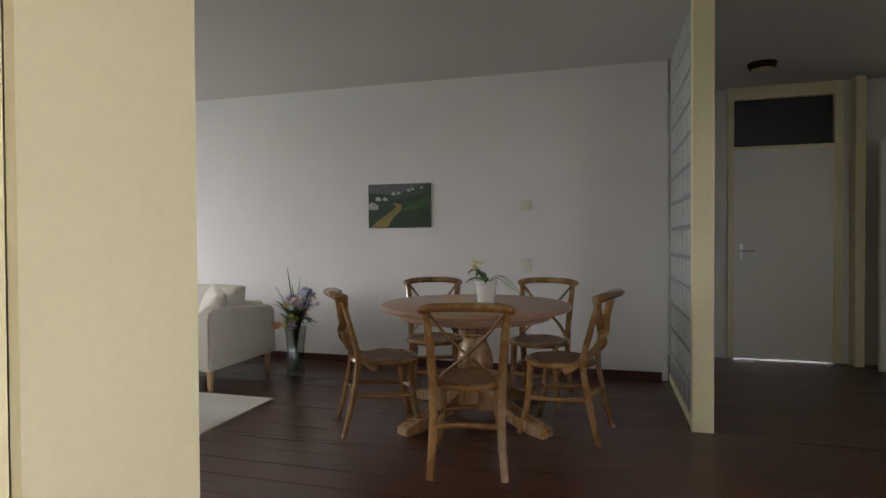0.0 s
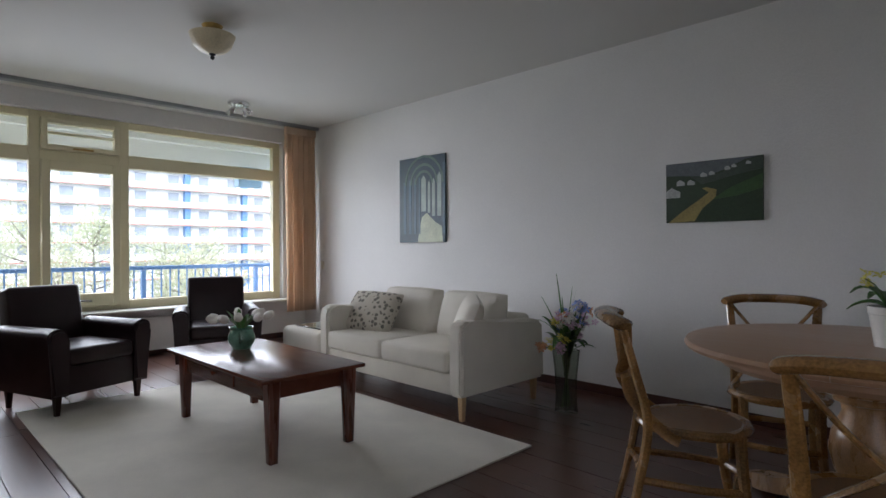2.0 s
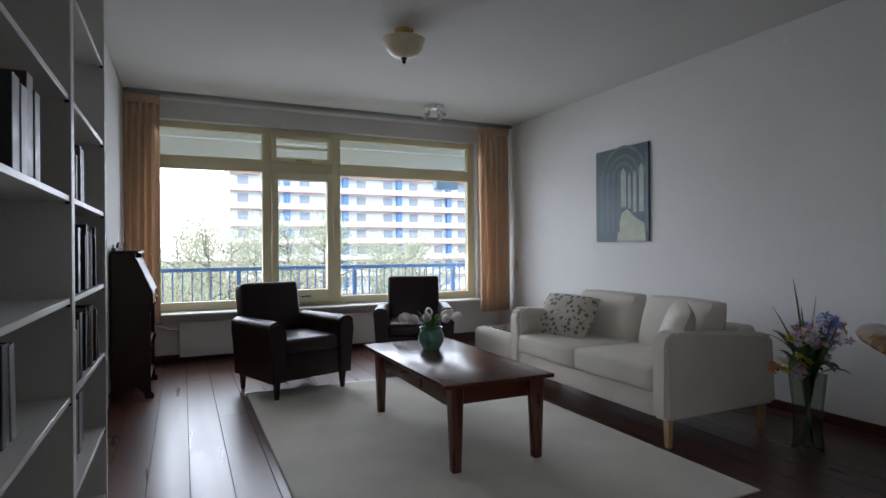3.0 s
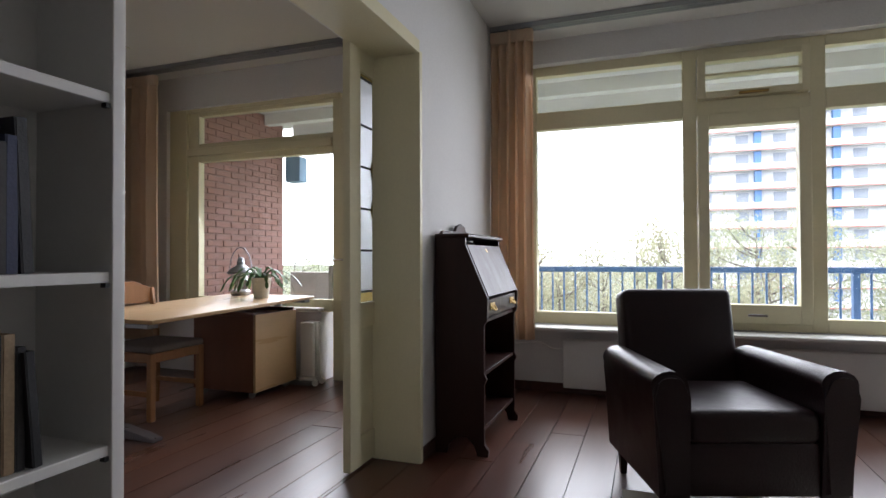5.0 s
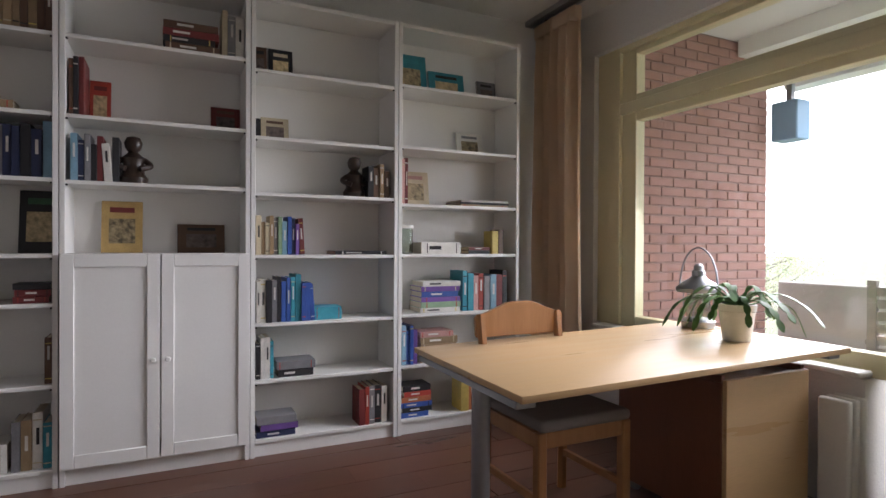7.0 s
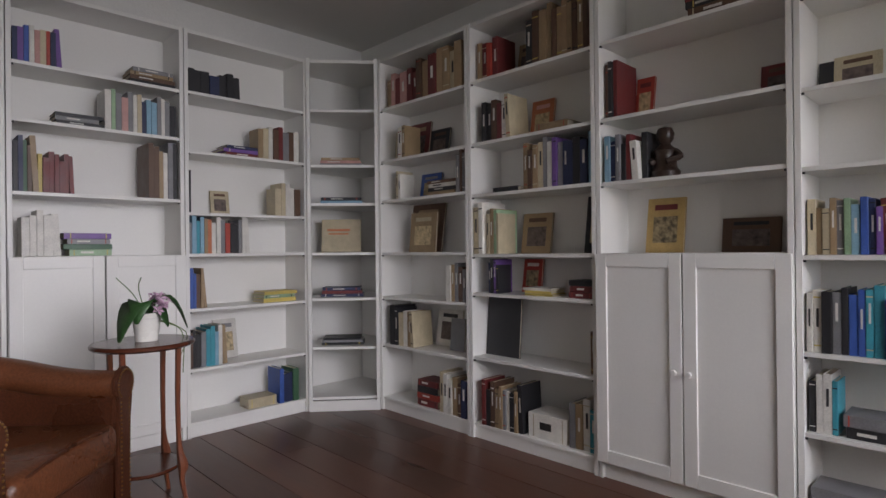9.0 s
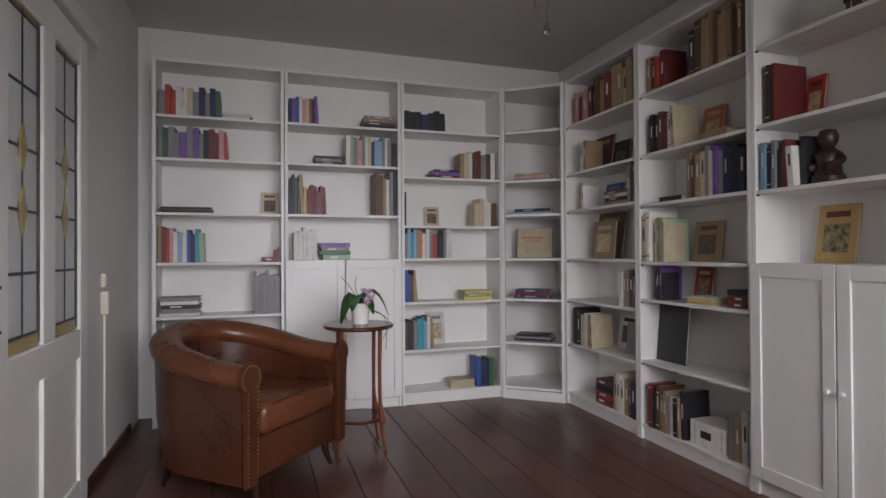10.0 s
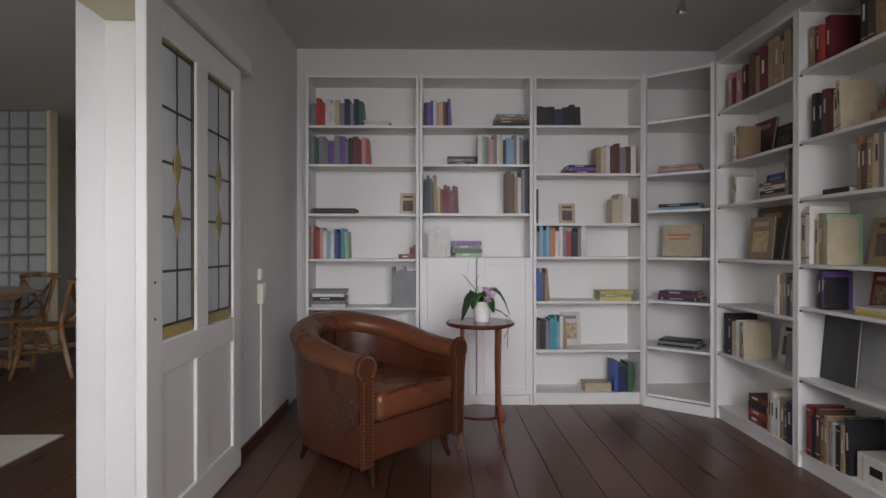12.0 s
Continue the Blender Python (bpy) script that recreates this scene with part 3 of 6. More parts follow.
# ---- bookcases ----
def bookcase(label, width, shelves, at, height=2.37, depth=0.28, doors=False, group="white bookcases in the study", knobs=True, lower=0.088):
    """Local: x along the width, back at y = 0, front at y = depth."""
    t = thing("bookcase", label, "bookcase", at, group)
    s = 0.022
    boxes("side_panel", M_SHELF, t, (0, 0, 0, s, depth, height), r=0.0015)
    boxes("side_panel", M_SHELF, t, (width - s, 0, 0, width, depth, height), r=0.0015)
    boxes("back_panel", M_SHELF, t, (s, 0.006, 0.05, width - s, 0.012, height - 0.005))
    boxes("top_panel", M_SHELF, t, (s, 0.002, height - s, width - s, depth - 0.004, height - 0.001), r=0.0015)
    boxes("plinth", M_SHELF, t, (s, depth - 0.035, 0, width - s, depth - 0.018, lower - 0.018))
    for z in list(shelves) + [lower]:
        if doors and z < 0.9 and z != lower:
            continue
        boxes("shelf", M_SHELF, t, (s, 0.012, z - 0.018, width - s, depth - 0.006, z), r=0.0015)
    for z in shelves:
        for x in (s + 0.001, width - s - 0.009):
            boxes("shelf_pin", M_BLACK, t, (x, depth - 0.016, z - 0.026, x + 0.008, depth - 0.004, z - 0.0185))
    if doors:
        top = max(z for z in shelves if z < 1.2)
        half = width / 2
        for i in range(2):
            x0 = 0.003 + i * half
            x1 = x0 + half - 0.006
            z0, z1 = 0.082, top - 0.002
            y = depth + 0.002
            d = boxes("cabinet_door", M_SHELF, t, (x0, y, z0, x0 + 0.055, y + 0.018, z1), (x1 - 0.055, y, z0, x1, y + 0.018, z1),
                      (x0 + 0.055, y, z0, x1 - 0.055, y + 0.018, z0 + 0.06), (x0 + 0.055, y, z1 - 0.06, x1 - 0.055, y + 0.018, z1), r=0.002)
            boxes("door_panel", M_SHELF, d, (x0 + 0.05, y + 0.002, z0 + 0.055, x1 - 0.05, y + 0.009, z1 - 0.055), r=0.001)
            if knobs:
                bm = bmesh.new()
                vs = lathe(bm, [(0, 0.024), (0.01, 0.022), (0.013, 0.015), (0.009, 0.008), (0.006, 0.0)], 14)
                turn(vs, pose(x1 - 0.028 if i == 0 else x0 + 0.028, y + 0.018, 0.55, -90))
                part("knob", bm, M_SHELF, d)
    return t


CASES = {}
LEVELS = {}
SB = -2.40
for key, x0, x1, shelves, doors, lab in [
        ("H", -5.23, -4.412, (2.022, 1.67, 1.337, 1.045, 0.697, 0.402), False, "tall white bookcase half filled with books"),
        ("G", -4.408, -3.608, (2.0, 1.655, 1.365, 1.043, 0.69, 0.396), False, "tall white bookcase half filled with books"),
        ("F", -3.604, -2.792, (2.042, 1.682, 1.384, 1.052), True, "tall white bookcase with two panelled doors below"),
        ("E", -2.788, -1.972, (2.04, 1.683, 1.39, 1.05, 0.83, 0.466), False, "tall white bookcase half filled with books"),
        ("D", -1.968, -1.14, (2.035, 1.682, 1.415, 1.062, 0.766, 0.448), False, "tall white bookcase half filled with books")]:
    LEVELS[key] = shelves + (0.088,)
    CASES[key] = (bookcase(lab, x1 - x0, shelves, pose(x0, SB, 0), doors=doors), x1 - x0)
EB = -0.555
for key, y0, y1, shelves, doors, lab in [
        ("C", -1.753, -0.957, (2.015, 1.67, 1.31, 1.068, 0.748, 0.398), False, "tall white bookcase half filled with books"),
        ("B", -0.953, -0.14, (2.01, 1.733, 1.38, 1.064), True, "tall white bookcase with plain white doors below"),
        ("A", -0.136, 0.673, (2.008, 1.73, 1.378, 1.053, 0.705, 0.39), False, "tall white bookcase half filled with books")]:
    LEVELS[key] = shelves + (0.088,)
    CASES[key] = (bookcase(lab, y1 - y0, shelves, pose(EB, y0, 0, 0, 0, 90), doors=doors, knobs=False), y1 - y0)


def corner_case():
    t = thing("bookcase", "narrow white corner bookcase with a slanted front", "bookcase", None, "white bookcases in the study")
    a, b = (-0.835, -1.757), (-1.138, -2.12)
    out = [a, b, (-1.138, SB), (EB, SB), (EB, -1.757)]
    ins = [(a[0] - 0.004, a[1] - 0.012), (b[0] + 0.012, b[1] + 0.004), (-1.12, SB + 0.01), (EB - 0.01, SB + 0.01), (EB - 0.01, -1.777)]
    for z in (2.035, 1.66, 1.40, 1.065, 0.757, 0.426, 0.088):
        bm = bmesh.new()
        prism(bm, ins, z - 0.018, z)
        part("shelf", bm, M_SHELF, t, smooth=False)
    bm = bmesh.new()
    prism(bm, ins, 2.35, 2.37)
    part("top_panel", bm, M_SHELF, t, smooth=False)
    boxes("back_panel", M_SHELF, t, (-1.13, SB + 0.001, 0.05, EB - 0.01, SB + 0.009, 2.36))
    boxes("back_panel", M_SHELF, t, (EB - 0.009, SB + 0.01, 0.05, EB - 0.001, -1.76, 2.36))
    d = (Vector(b) - Vector(a)).normalized()
    for p, q in ((Vector(a), Vector(a) + d * 0.022), (Vector(b), Vector(b) - d * 0.022)):
        n = Vector((d.y, -d.x)) * 0.03
        bm = bmesh.new()
        prism(bm, [tuple(p), tuple(q), tuple(q + n), tuple(p + n)], 0, 2.37)
        part("front_post", bm, M_SHELF, t, smooth=False)
    p, q = Vector(a) + d * 0.022, Vector(b) - d * 0.022
    n = Vector((d.y, -d.x))
    bm = bmesh.new()
    prism(bm, [tuple(p + n * 0.01), tuple(q + n * 0.01), tuple(q + n * 0.025), tuple(p + n * 0.025)], 0, 0.0695)
    part("plinth", bm, M_SHELF, t, smooth=False)
    return t


corner_case()
LB0 = -2.525
for i in range(3):
    x0 = LB0 + i * 0.804
    LEVELS["L%d" % i] = (1.94, 1.60, 1.297, 0.99, 0.696, 0.38)
    CASES["L%d" % i] = (bookcase("tall white bookcase against the living room partition", 0.80, (1.94, 1.60, 1.297, 0.99, 0.696, 0.38), pose(x0, PN + 0.002, 0), depth=0.20,
                                 group="white bookcases in the living room"), 0.80)


# ---- hall and glass blocks ----
def glass_block_wall():
    t = tagged(new("wall_glass_block"), "glass block screen wall with a cream end post", "glass wall", kind="structure")
    y0, y1, z0 = 4.03, NY, 0.06
    rows, cols = 13, 6
    ch, cw = (H - z0) / rows, (y1 - y0) / cols
    boxes("mortar", M_MORTAR, t, *[(1.443, y0, z0 + r * ch - 0.006, 1.517, y1, z0 + r * ch + 0.006) for r in range(1, rows)],
          *[(1.444, y0 + c * cw - 0.005, z0, 1.516, y0 + c * cw + 0.005, H) for c in range(1, cols)])
    boxes("kerb", M_CREAM, t, (1.44, y0, 0, 1.52, y1, z0), r=0.003)
    bm = bmesh.new()
    box(bm, -0.04, -cw / 2 + 0.006, -ch / 2 + 0.007, 0.04, cw / 2 - 0.006, ch / 2 - 0.007, r=0.016, seg=3)
    me = mesh_of(bm, M_BLOCK)
    for r in range(rows):
        for c in range(cols):
            ob = new("glass_block", me)
            ob.parent = t
            ob.location = (1.48, y0 + (c + 0.5) * cw, z0 + (r + 0.5) * ch)
    boxes("end_post", M_CREAM, t, (1.475 - 0.04, 3.985, 0, 1.475 + 0.085, 4.03, H), r=0.003)
    return t


glass_block_wall()
t = tagged(new("door_1"), "white flush hall door, closed, with a dark fanlight", "door", kind="structure")
boxes("door_frame", M_CREAM, t, (2.085, 6.37, 0, 2.142, 6.50, H), (2.998, 6.37, 0, 3.065, 6.50, H), (2.142, 6.37, 2.04, 2.998, 6.5, 2.07), (2.142, 6.37, 2.53, 2.998, 6.5, H), r=0.003)
dl = boxes("door_leaf", M_WHITE, t, (2.146, 6.39, 0.006, 2.994, 6.43, 2.036), r=0.003)
boxes("fanlight", M_BLACK, t, (2.142, 6.43, 2.07, 2.998, 6.44, 2.53), label="dark glass fanlight")
bm = bmesh.new()
box(bm, 2.19, 6.378, 0.98, 2.225, 6.389, 1.12, r=0.003)
tube(bm, [(2.207, 6.378, 1.06), (2.207, 6.335, 1.06), (2.225, 6.328, 1.06), (2.31, 6.328, 1.06)], 0.008)
part("door_handle", bm, M_STEEL, dl)
t = tagged(new("door_2"), "white hall door standing open beside the passage", "door", kind="structure")
boxes("door_frame", M_CREAM, t, (3.12, 6.25, 0, 3.2, 6.385, H), r=0.003)
boxes("door_leaf", M_WHITE, t, (3.24, 6.06, 0.006, 4.03, 6.1, 2.03), r=0.003)


# ---- outside ----
OUT = -9.0
tagged(boxes("ground", material("park_ground", (0.09, 0.1, 0.06), 0.95, vary=0.4, scale=0.2, bump=0.3, fine=3), None, (-600, -600, OUT - 1, 600, 600, OUT)), "grass and paths below the flat", "ground", kind="structure")
tagged(boxes("balcony_slab", M_CONC, None, (-7.5, -1.86, -0.16, -6.36, 5.9, -0.02), (-6.36, -1.86, -0.16, -6.0, 0.78, -0.02)), "pale concrete balcony floor slab", "balcony", kind="structure")
tagged(boxes("balcony_soffit", M_SOFFIT, None, (-7.6, -3.5, 2.58, -6.41, 6.5, 2.8), (-6.41, -3.5, 2.58, -6.01, 0.79, 2.8), (-7.6, -1.86, 2.3, -7.45, 6.0, 2.58), (-7.0, -1.84, 2.46, -6.9, 6.0, 2.58)),
       "white painted balcony ceiling with a fascia beam", "balcony", kind="structure")


def railing():
    t = thing("balcony_railing", "blue painted steel balcony railing with upright bars", "railing")
    boxes("top_rail", M_BLUE, t, (-7.46, 0.62, 0.86, -7.40, 5.85, 0.91), r=0.006)
    boxes("bottom_rail", M_BLUE, t, (-7.445, 0.62, 0.08, -7.415, 5.85, 0.11))
    y = 0.65
    i = 0
    while y < 5.85:
        if i % 14 == 0:
            boxes("post", M_BLUE, t, (-7.46, y - 0.025, -0.02, -7.40, y + 0.025, 0.86))
        else:
            boxes("bar", M_BLUE, t, (-7.437, y - 0.008, 0.11, -7.423, y + 0.008, 0.86))
        y += 0.11
        i += 1
    return t


railing()
tagged(boxes("balcony_parapet", M_CONC, None, (-7.5, -1.85, -0.02, -7.38, 0.58, 0.84), r=0.01), "low pale concrete balcony parapet", "parapet", kind="structure")


def brick_fin():
    t = tagged(new("wall_brick"), "red brick balcony side wall", "brick wall", kind="structure")
    boxes("mortar", M_JOINT, t, (-7.26, -2.2, -0.16, -5.94, -1.868, 2.58))
    bm = bmesh.new()
    box(bm, 0, -0.012, 0, 0.205, 0.0, 0.052, r=0.002)
    me = mesh_of(bm, M_BRICK, False)
    bm = bmesh.new()
    box(bm, 0, -0.012, 0, 0.095, 0.0, 0.052, r=0.002)
    half = mesh_of(bm, M_BRICK, False)
    z, i = 0.3, 0
    while z < 2.56:
        x = -7.26
        if i % 2:
            ob = new("brick", half)
            ob.parent, ob.location = t, (x, -1.86, z)
            x += 0.107
        while x < -6.0:
            ob = new("brick", me)
            ob.parent, ob.location = t, (x, -1.86 + random.uniform(-0.0015, 0.0015), z)
            x += 0.2165
        z += 0.0632
        i += 1
    return t


brick_fin()
M_PALEBLUE = material("pale_blue_paint", (0.25, 0.42, 0.6), 0.5, vary=0.08)
t = thing("downpipe_box", "pale blue metal box hung under the balcony fascia", "drain box")
boxes("box", M_PALEBLUE, t, (-7.44, -1.85, 1.88, -7.28, -1.65, 2.17), r=0.01)
boxes("bracket", M_STEEL, t, (-7.38, -1.77, 2.17, -7.34, -1.73, 2.3))
t = thing("downpipe_box", "pale blue metal box hung under the balcony fascia", "drain box")
boxes("box", M_PALEBLUE, t, (-7.44, 4.95, 2.02, -7.28, 5.3, 2.3), r=0.01)


def garden_chair():
    t = thing("garden_chair", "weathered slatted wooden garden chair on the balcony", "garden chair", pose(-6.75, -0.55, -0.02, 0, 0, 100))
    for x in (-0.24, 0.24):
        boxes("leg", M_TEAK, t, (x - 0.02, 0.2, 0, x + 0.02, 0.24, 0.62))
        boxes("back_post", M_TEAK, t, (x - 0.02, -0.26, 0, x + 0.02, -0.22, 0.95))
        boxes("armrest", M_TEAK, t, (x - 0.03, -0.25, 0.62, x + 0.03, 0.26, 0.645))
    for i in range(6):
        boxes("seat_slat", M_TEAK, t, (-0.24, -0.2 + i * 0.075, 0.42, 0.24, -0.14 + i * 0.075, 0.44))
    for i in range(7):
        boxes("back_slat", M_TEAK, t, (-0.22, -0.25, 0.5 + i * 0.062, 0.22, -0.235, 0.545 + i * 0.062))
    return t


garden_chair()


def flats():
    """The long block of flats across the park."""
    t = thing("apartment_building", "long white-banded block of flats with blue panels", "building", pose(-97, 8.5, OUT, 0, 0, 0))
    mw = material("flats_wall", (0.62, 0.62, 0.63), 0.8, vary=0.15, scale=0.6, bump=0.1)
    mb = material("flats_balcony", (0.75, 0.75, 0.74), 0.7, vary=0.08, scale=1, bump=0.1)
    mr = material("flats_red_line", (0.5, 0.2, 0.16), 0.7, vary=0.1)
    mg = material("flats_window_glass", (0.24, 0.27, 0.32), 0.12, vary=0.3, scale=0.8, bump=0)
    length, storeys, hh = 110, 14, 2.9
    boxes("wall", mw, t, (-9, 0, 0, 0, length, storeys * hh))
    boxes("roof", mb, t, (-9.2, -0.2, storeys * hh, 0.3, length + 0.2, storeys * hh + 0.6))
    for s in range(storeys):
        z = s * hh
        boxes("balcony", mb, t, (0, 0, z + 2.35, 1.3, length, z + 3.35))
        boxes("balcony_edge", mr, t, (1.3, 0, z + 2.33, 1.34, length, z + 2.5))
    bm = bmesh.new()
    box(bm, 0.0, 0, 0, 0.06, 1.7, 1.4)
    me = mesh_of(bm, mg, False)
    bm = bmesh.new()
    box(bm, 0.0, 0, 0, 0.9, 0.9, 1.75)
    blue = mesh_of(bm, M_BLUE, False)
    for s in range(1, storeys):
        for k in range(21):
            if s > 1:
                ob = new("window", me)
                ob.parent, ob.location = t, (0.0, 1.2 + k * 5.0, s * hh + 0.6)
            if k % 2:
                ob = new("blue_panel", blue)
                ob.parent, ob.location = t, (0.0, 3.6 + k * 5.0, s * hh + 0.52)
    return t


flats()


def tree(x, y, h, seed, label):
    rng = random.Random(seed)
    t = thing("tree", label, "tree", pose(x, y, OUT))
    bm = bmesh.new()
    tube(bm, curve_points([(0, 0, -0.1), (0.1, 0.05, h * 0.3), (0.0, 0.1, h * 0.6), (0.1, 0, h * 0.9)], 4), [0.25 - 0.22 * i / 12 for i in range(13)], 7)
    tips = []
    for i in range(16):
        z = h * rng.uniform(0.3, 0.85)
        a = rng.uniform(0, 6.28)
        r = h * 0.3 * (1 - abs(z / h - 0.55)) * rng.uniform(0.6, 1.1)
        end = (r * math.cos(a), r * math.sin(a), z + h * rng.uniform(0.08, 0.2))
        mid = (r * 0.5 * math.cos(a), r * 0.5 * math.sin(a), z + h * 0.04)
        tube(bm, curve_points([(0, 0, z), mid, end], 3), [0.08, 0.07, 0.06, 0.05, 0.04, 0.025, 0.012], 5)
        tips.append((mid, end))
    part("trunk", bm, material("bark", (0.16, 0.14, 0.12), 0.9, vary=0.3), t)
    bm = bmesh.new()
    for mid, end in tips:
        for _ in range(220):
            k = rng.random()
            c = Vector(mid).lerp(Vector(end), k) + Vector((rng.gauss(0, h * 0.06), rng.gauss(0, h * 0.06), rng.gauss(0, h * 0.05)))
            s = rng.uniform(0.07, 0.16)
            q = Euler((rng.uniform(0, 6), rng.uniform(0, 6), rng.uniform(0, 6))).to_matrix()
            vs = [bm.verts.new(c + q @ Vector(p) * s) for p in ((-1, 0, 0), (0, -0.5, 0.1), (1, 0, 0), (0, 0.5, 0.1))]
            bm.faces.new(vs)
    part("crown", bm, M_TREELEAF[seed % 2], t, smooth=False)
    return t


M_TREELEAF = (material("autumn_leaves", (0.27, 0.25, 0.17), 0.8, vary=0.4, scale=1.5), material("green_leaves", (0.2, 0.25, 0.15), 0.8, vary=0.4, scale=1.5))
for m in M_TREELEAF:
    n, l = m.node_tree.nodes, m.node_tree.links
    leaf_glow, leaf_mix = n.new("ShaderNodeBsdfTranslucent"), n.new("ShaderNodeMixShader")
    leaf_glow.inputs[0].default_value, leaf_mix.inputs[0].default_value = (0.5, 0.5, 0.36, 1), 0.6
    l.new(n["Principled BSDF"].outputs[0], leaf_mix.inputs[1])
    l.new(leaf_glow.outputs[0], leaf_mix.inputs[2])
    l.new(leaf_mix.outputs[0], n["Material Output"].inputs[0])
for i, (x, y, h) in enumerate([(-38, 3, 12), (-45, 9, 13), (-42, -6, 11), (-50, -16, 13), (-34, 16, 10), (-55, 20, 12), (-40, 27, 11), (-48, -30, 12), (-30, -22, 11), (-60, 1, 14), (-36, -38, 12), (-52, 36, 11), (-44, -1, 11), (-47, 5, 12), (-41, 9, 10), (-50, 13, 13), (-43, -4, 10), (-46, 19, 11), (-58, 8, 13), (-57, -8, 12)]):
    tree(x, y, h, i, "bare-branched autumn tree with thin foliage")


# ---- dining corner ----
def cross_chair():
    """Bentwood chair with a crossed back, facing +y, origin on the floor under the seat."""
    t = thing("dining_chair", "brown bentwood dining chair with crossed back and cane seat", "chair", None, "chairs round the dining table")
    n = 28

    def seat_ring(r, flat):
        return [(r * math.cos(2 * math.pi * i / n) * (1.0 if math.sin(2 * math.pi * i / n) > 0 else 0.94), r * math.sin(2 * math.pi * i / n) * 0.98, flat) for i in range(n)]

    bm = bmesh.new()
    tube(bm, seat_ring(0.198, 0.432), 0.024, 8, 0.8, closed=True)
    part("seat_frame", bm, M_BENT, t)
    bm = bmesh.new()
    top = [bm.verts.new((x * 0.97, y * 0.97, 0.445)) for x, y, _ in seat_ring(0.19, 0)]
    low = [bm.verts.new((x * 0.97, y * 0.97, 0.432)) for x, y, _ in seat_ring(0.19, 0)]
    mid = bm.verts.new((0, 0, 0.437))
    for i in range(n):
        bm.faces.new((top[i], top[(i + 1) % n], mid))
        bm.faces.new((low[i], top[i], top[(i + 1) % n], low[(i + 1) % n]))
    bm.faces.new(low[::-1])
    part("cane_seat", bm, M_CANE, t, "woven cane seat")
    for s in (-1, 1):
        bm = bmesh.new()
        tube(bm, curve_points([(s * 0.185, -0.28, 0.0), (s * 0.172, -0.225, 0.22), (s * 0.175, -0.19, 0.46), (s * 0.185, -0.235, 0.66), (s * 0.20, -0.285, 0.84)], 5),
             [0.019 + 0.005 * math.sin(i / 20 * math.pi) for i in range(21)], 8, 0.75)
        part("back_post", bm, M_BENT, t)
        bm = bmesh.new()
        tube(bm, curve_points([(s * 0.185, 0.20, 0.0), (s * 0.155, 0.155, 0.2), (s * 0.15, 0.135, 0.435)], 5), [0.017 + 0.0006 * i for i in range(11)], 8)
        part("front_leg", bm, M_BENT, t)
        bm = bmesh.new()
        tube(bm, curve_points([(s * 0.195, -0.272, 0.83), (s * 0.09, -0.262, 0.70), (0.0, -0.262 - s * 0.009, 0.615), (-s * 0.10, -0.235, 0.53), (-s * 0.185, -0.13, 0.435), (-s * 0.20, -0.08, 0.41)], 5), 0.024, 8, 0.35)
        part("cross_slat", bm, M_BENT, t)
        bm = bmesh.new()
        tube(bm, curve_points([(s * 0.165, -0.215, 0.245), (s * 0.18, 0.0, 0.23), (s * 0.155, 0.155, 0.22)], 5), 0.0145, 7)
        part("side_stretcher", bm, M_BENT, t)
    bm = bmesh.new()
    tube(bm, curve_points([(-0.225, -0.272, 0.835), (-0.15, -0.315, 0.853), (0, -0.335, 0.858), (0.15, -0.315, 0.853), (0.225, -0.272, 0.835)], 5),
         [0.028] + [0.046] * 19 + [0.028], 12, 0.5)
    part("top_rail", bm, M_BENT, t)
    bm = bmesh.new()
    tube(bm, curve_points([(-0.155, 0.155, 0.22), (0, 0.195, 0.222), (0.155, 0.155, 0.22)], 5), 0.0145, 7)
    part("front_stretcher", bm, M_BENT, t)
    bm = bmesh.new()
    tube(bm, curve_points([(-0.165, -0.22, 0.245), (0, -0.205, 0.25), (0.165, -0.22, 0.245)], 5), 0.0145, 7)
    part("back_stretcher", bm, M_BENT, t)
    return t


def heading(x, y, fx, fy):
    return pose(x, y, 0, 0, 0, math.degrees(math.atan2(fy, fx)) - 90)


chair = cross_chair()
chair.matrix_basis = heading(0.225, 3.215, -0.19, 0.98)
for x, y, fx, fy in ((-0.43, 3.63, 0.85, 0.53), (0.66, 3.83, -0.97, 0.22), (-0.31, 4.35, 0.33, -0.94), (0.46, 4.45, -0.12, -0.99)):
    copy_thing(chair, heading(x, y, fx, fy))


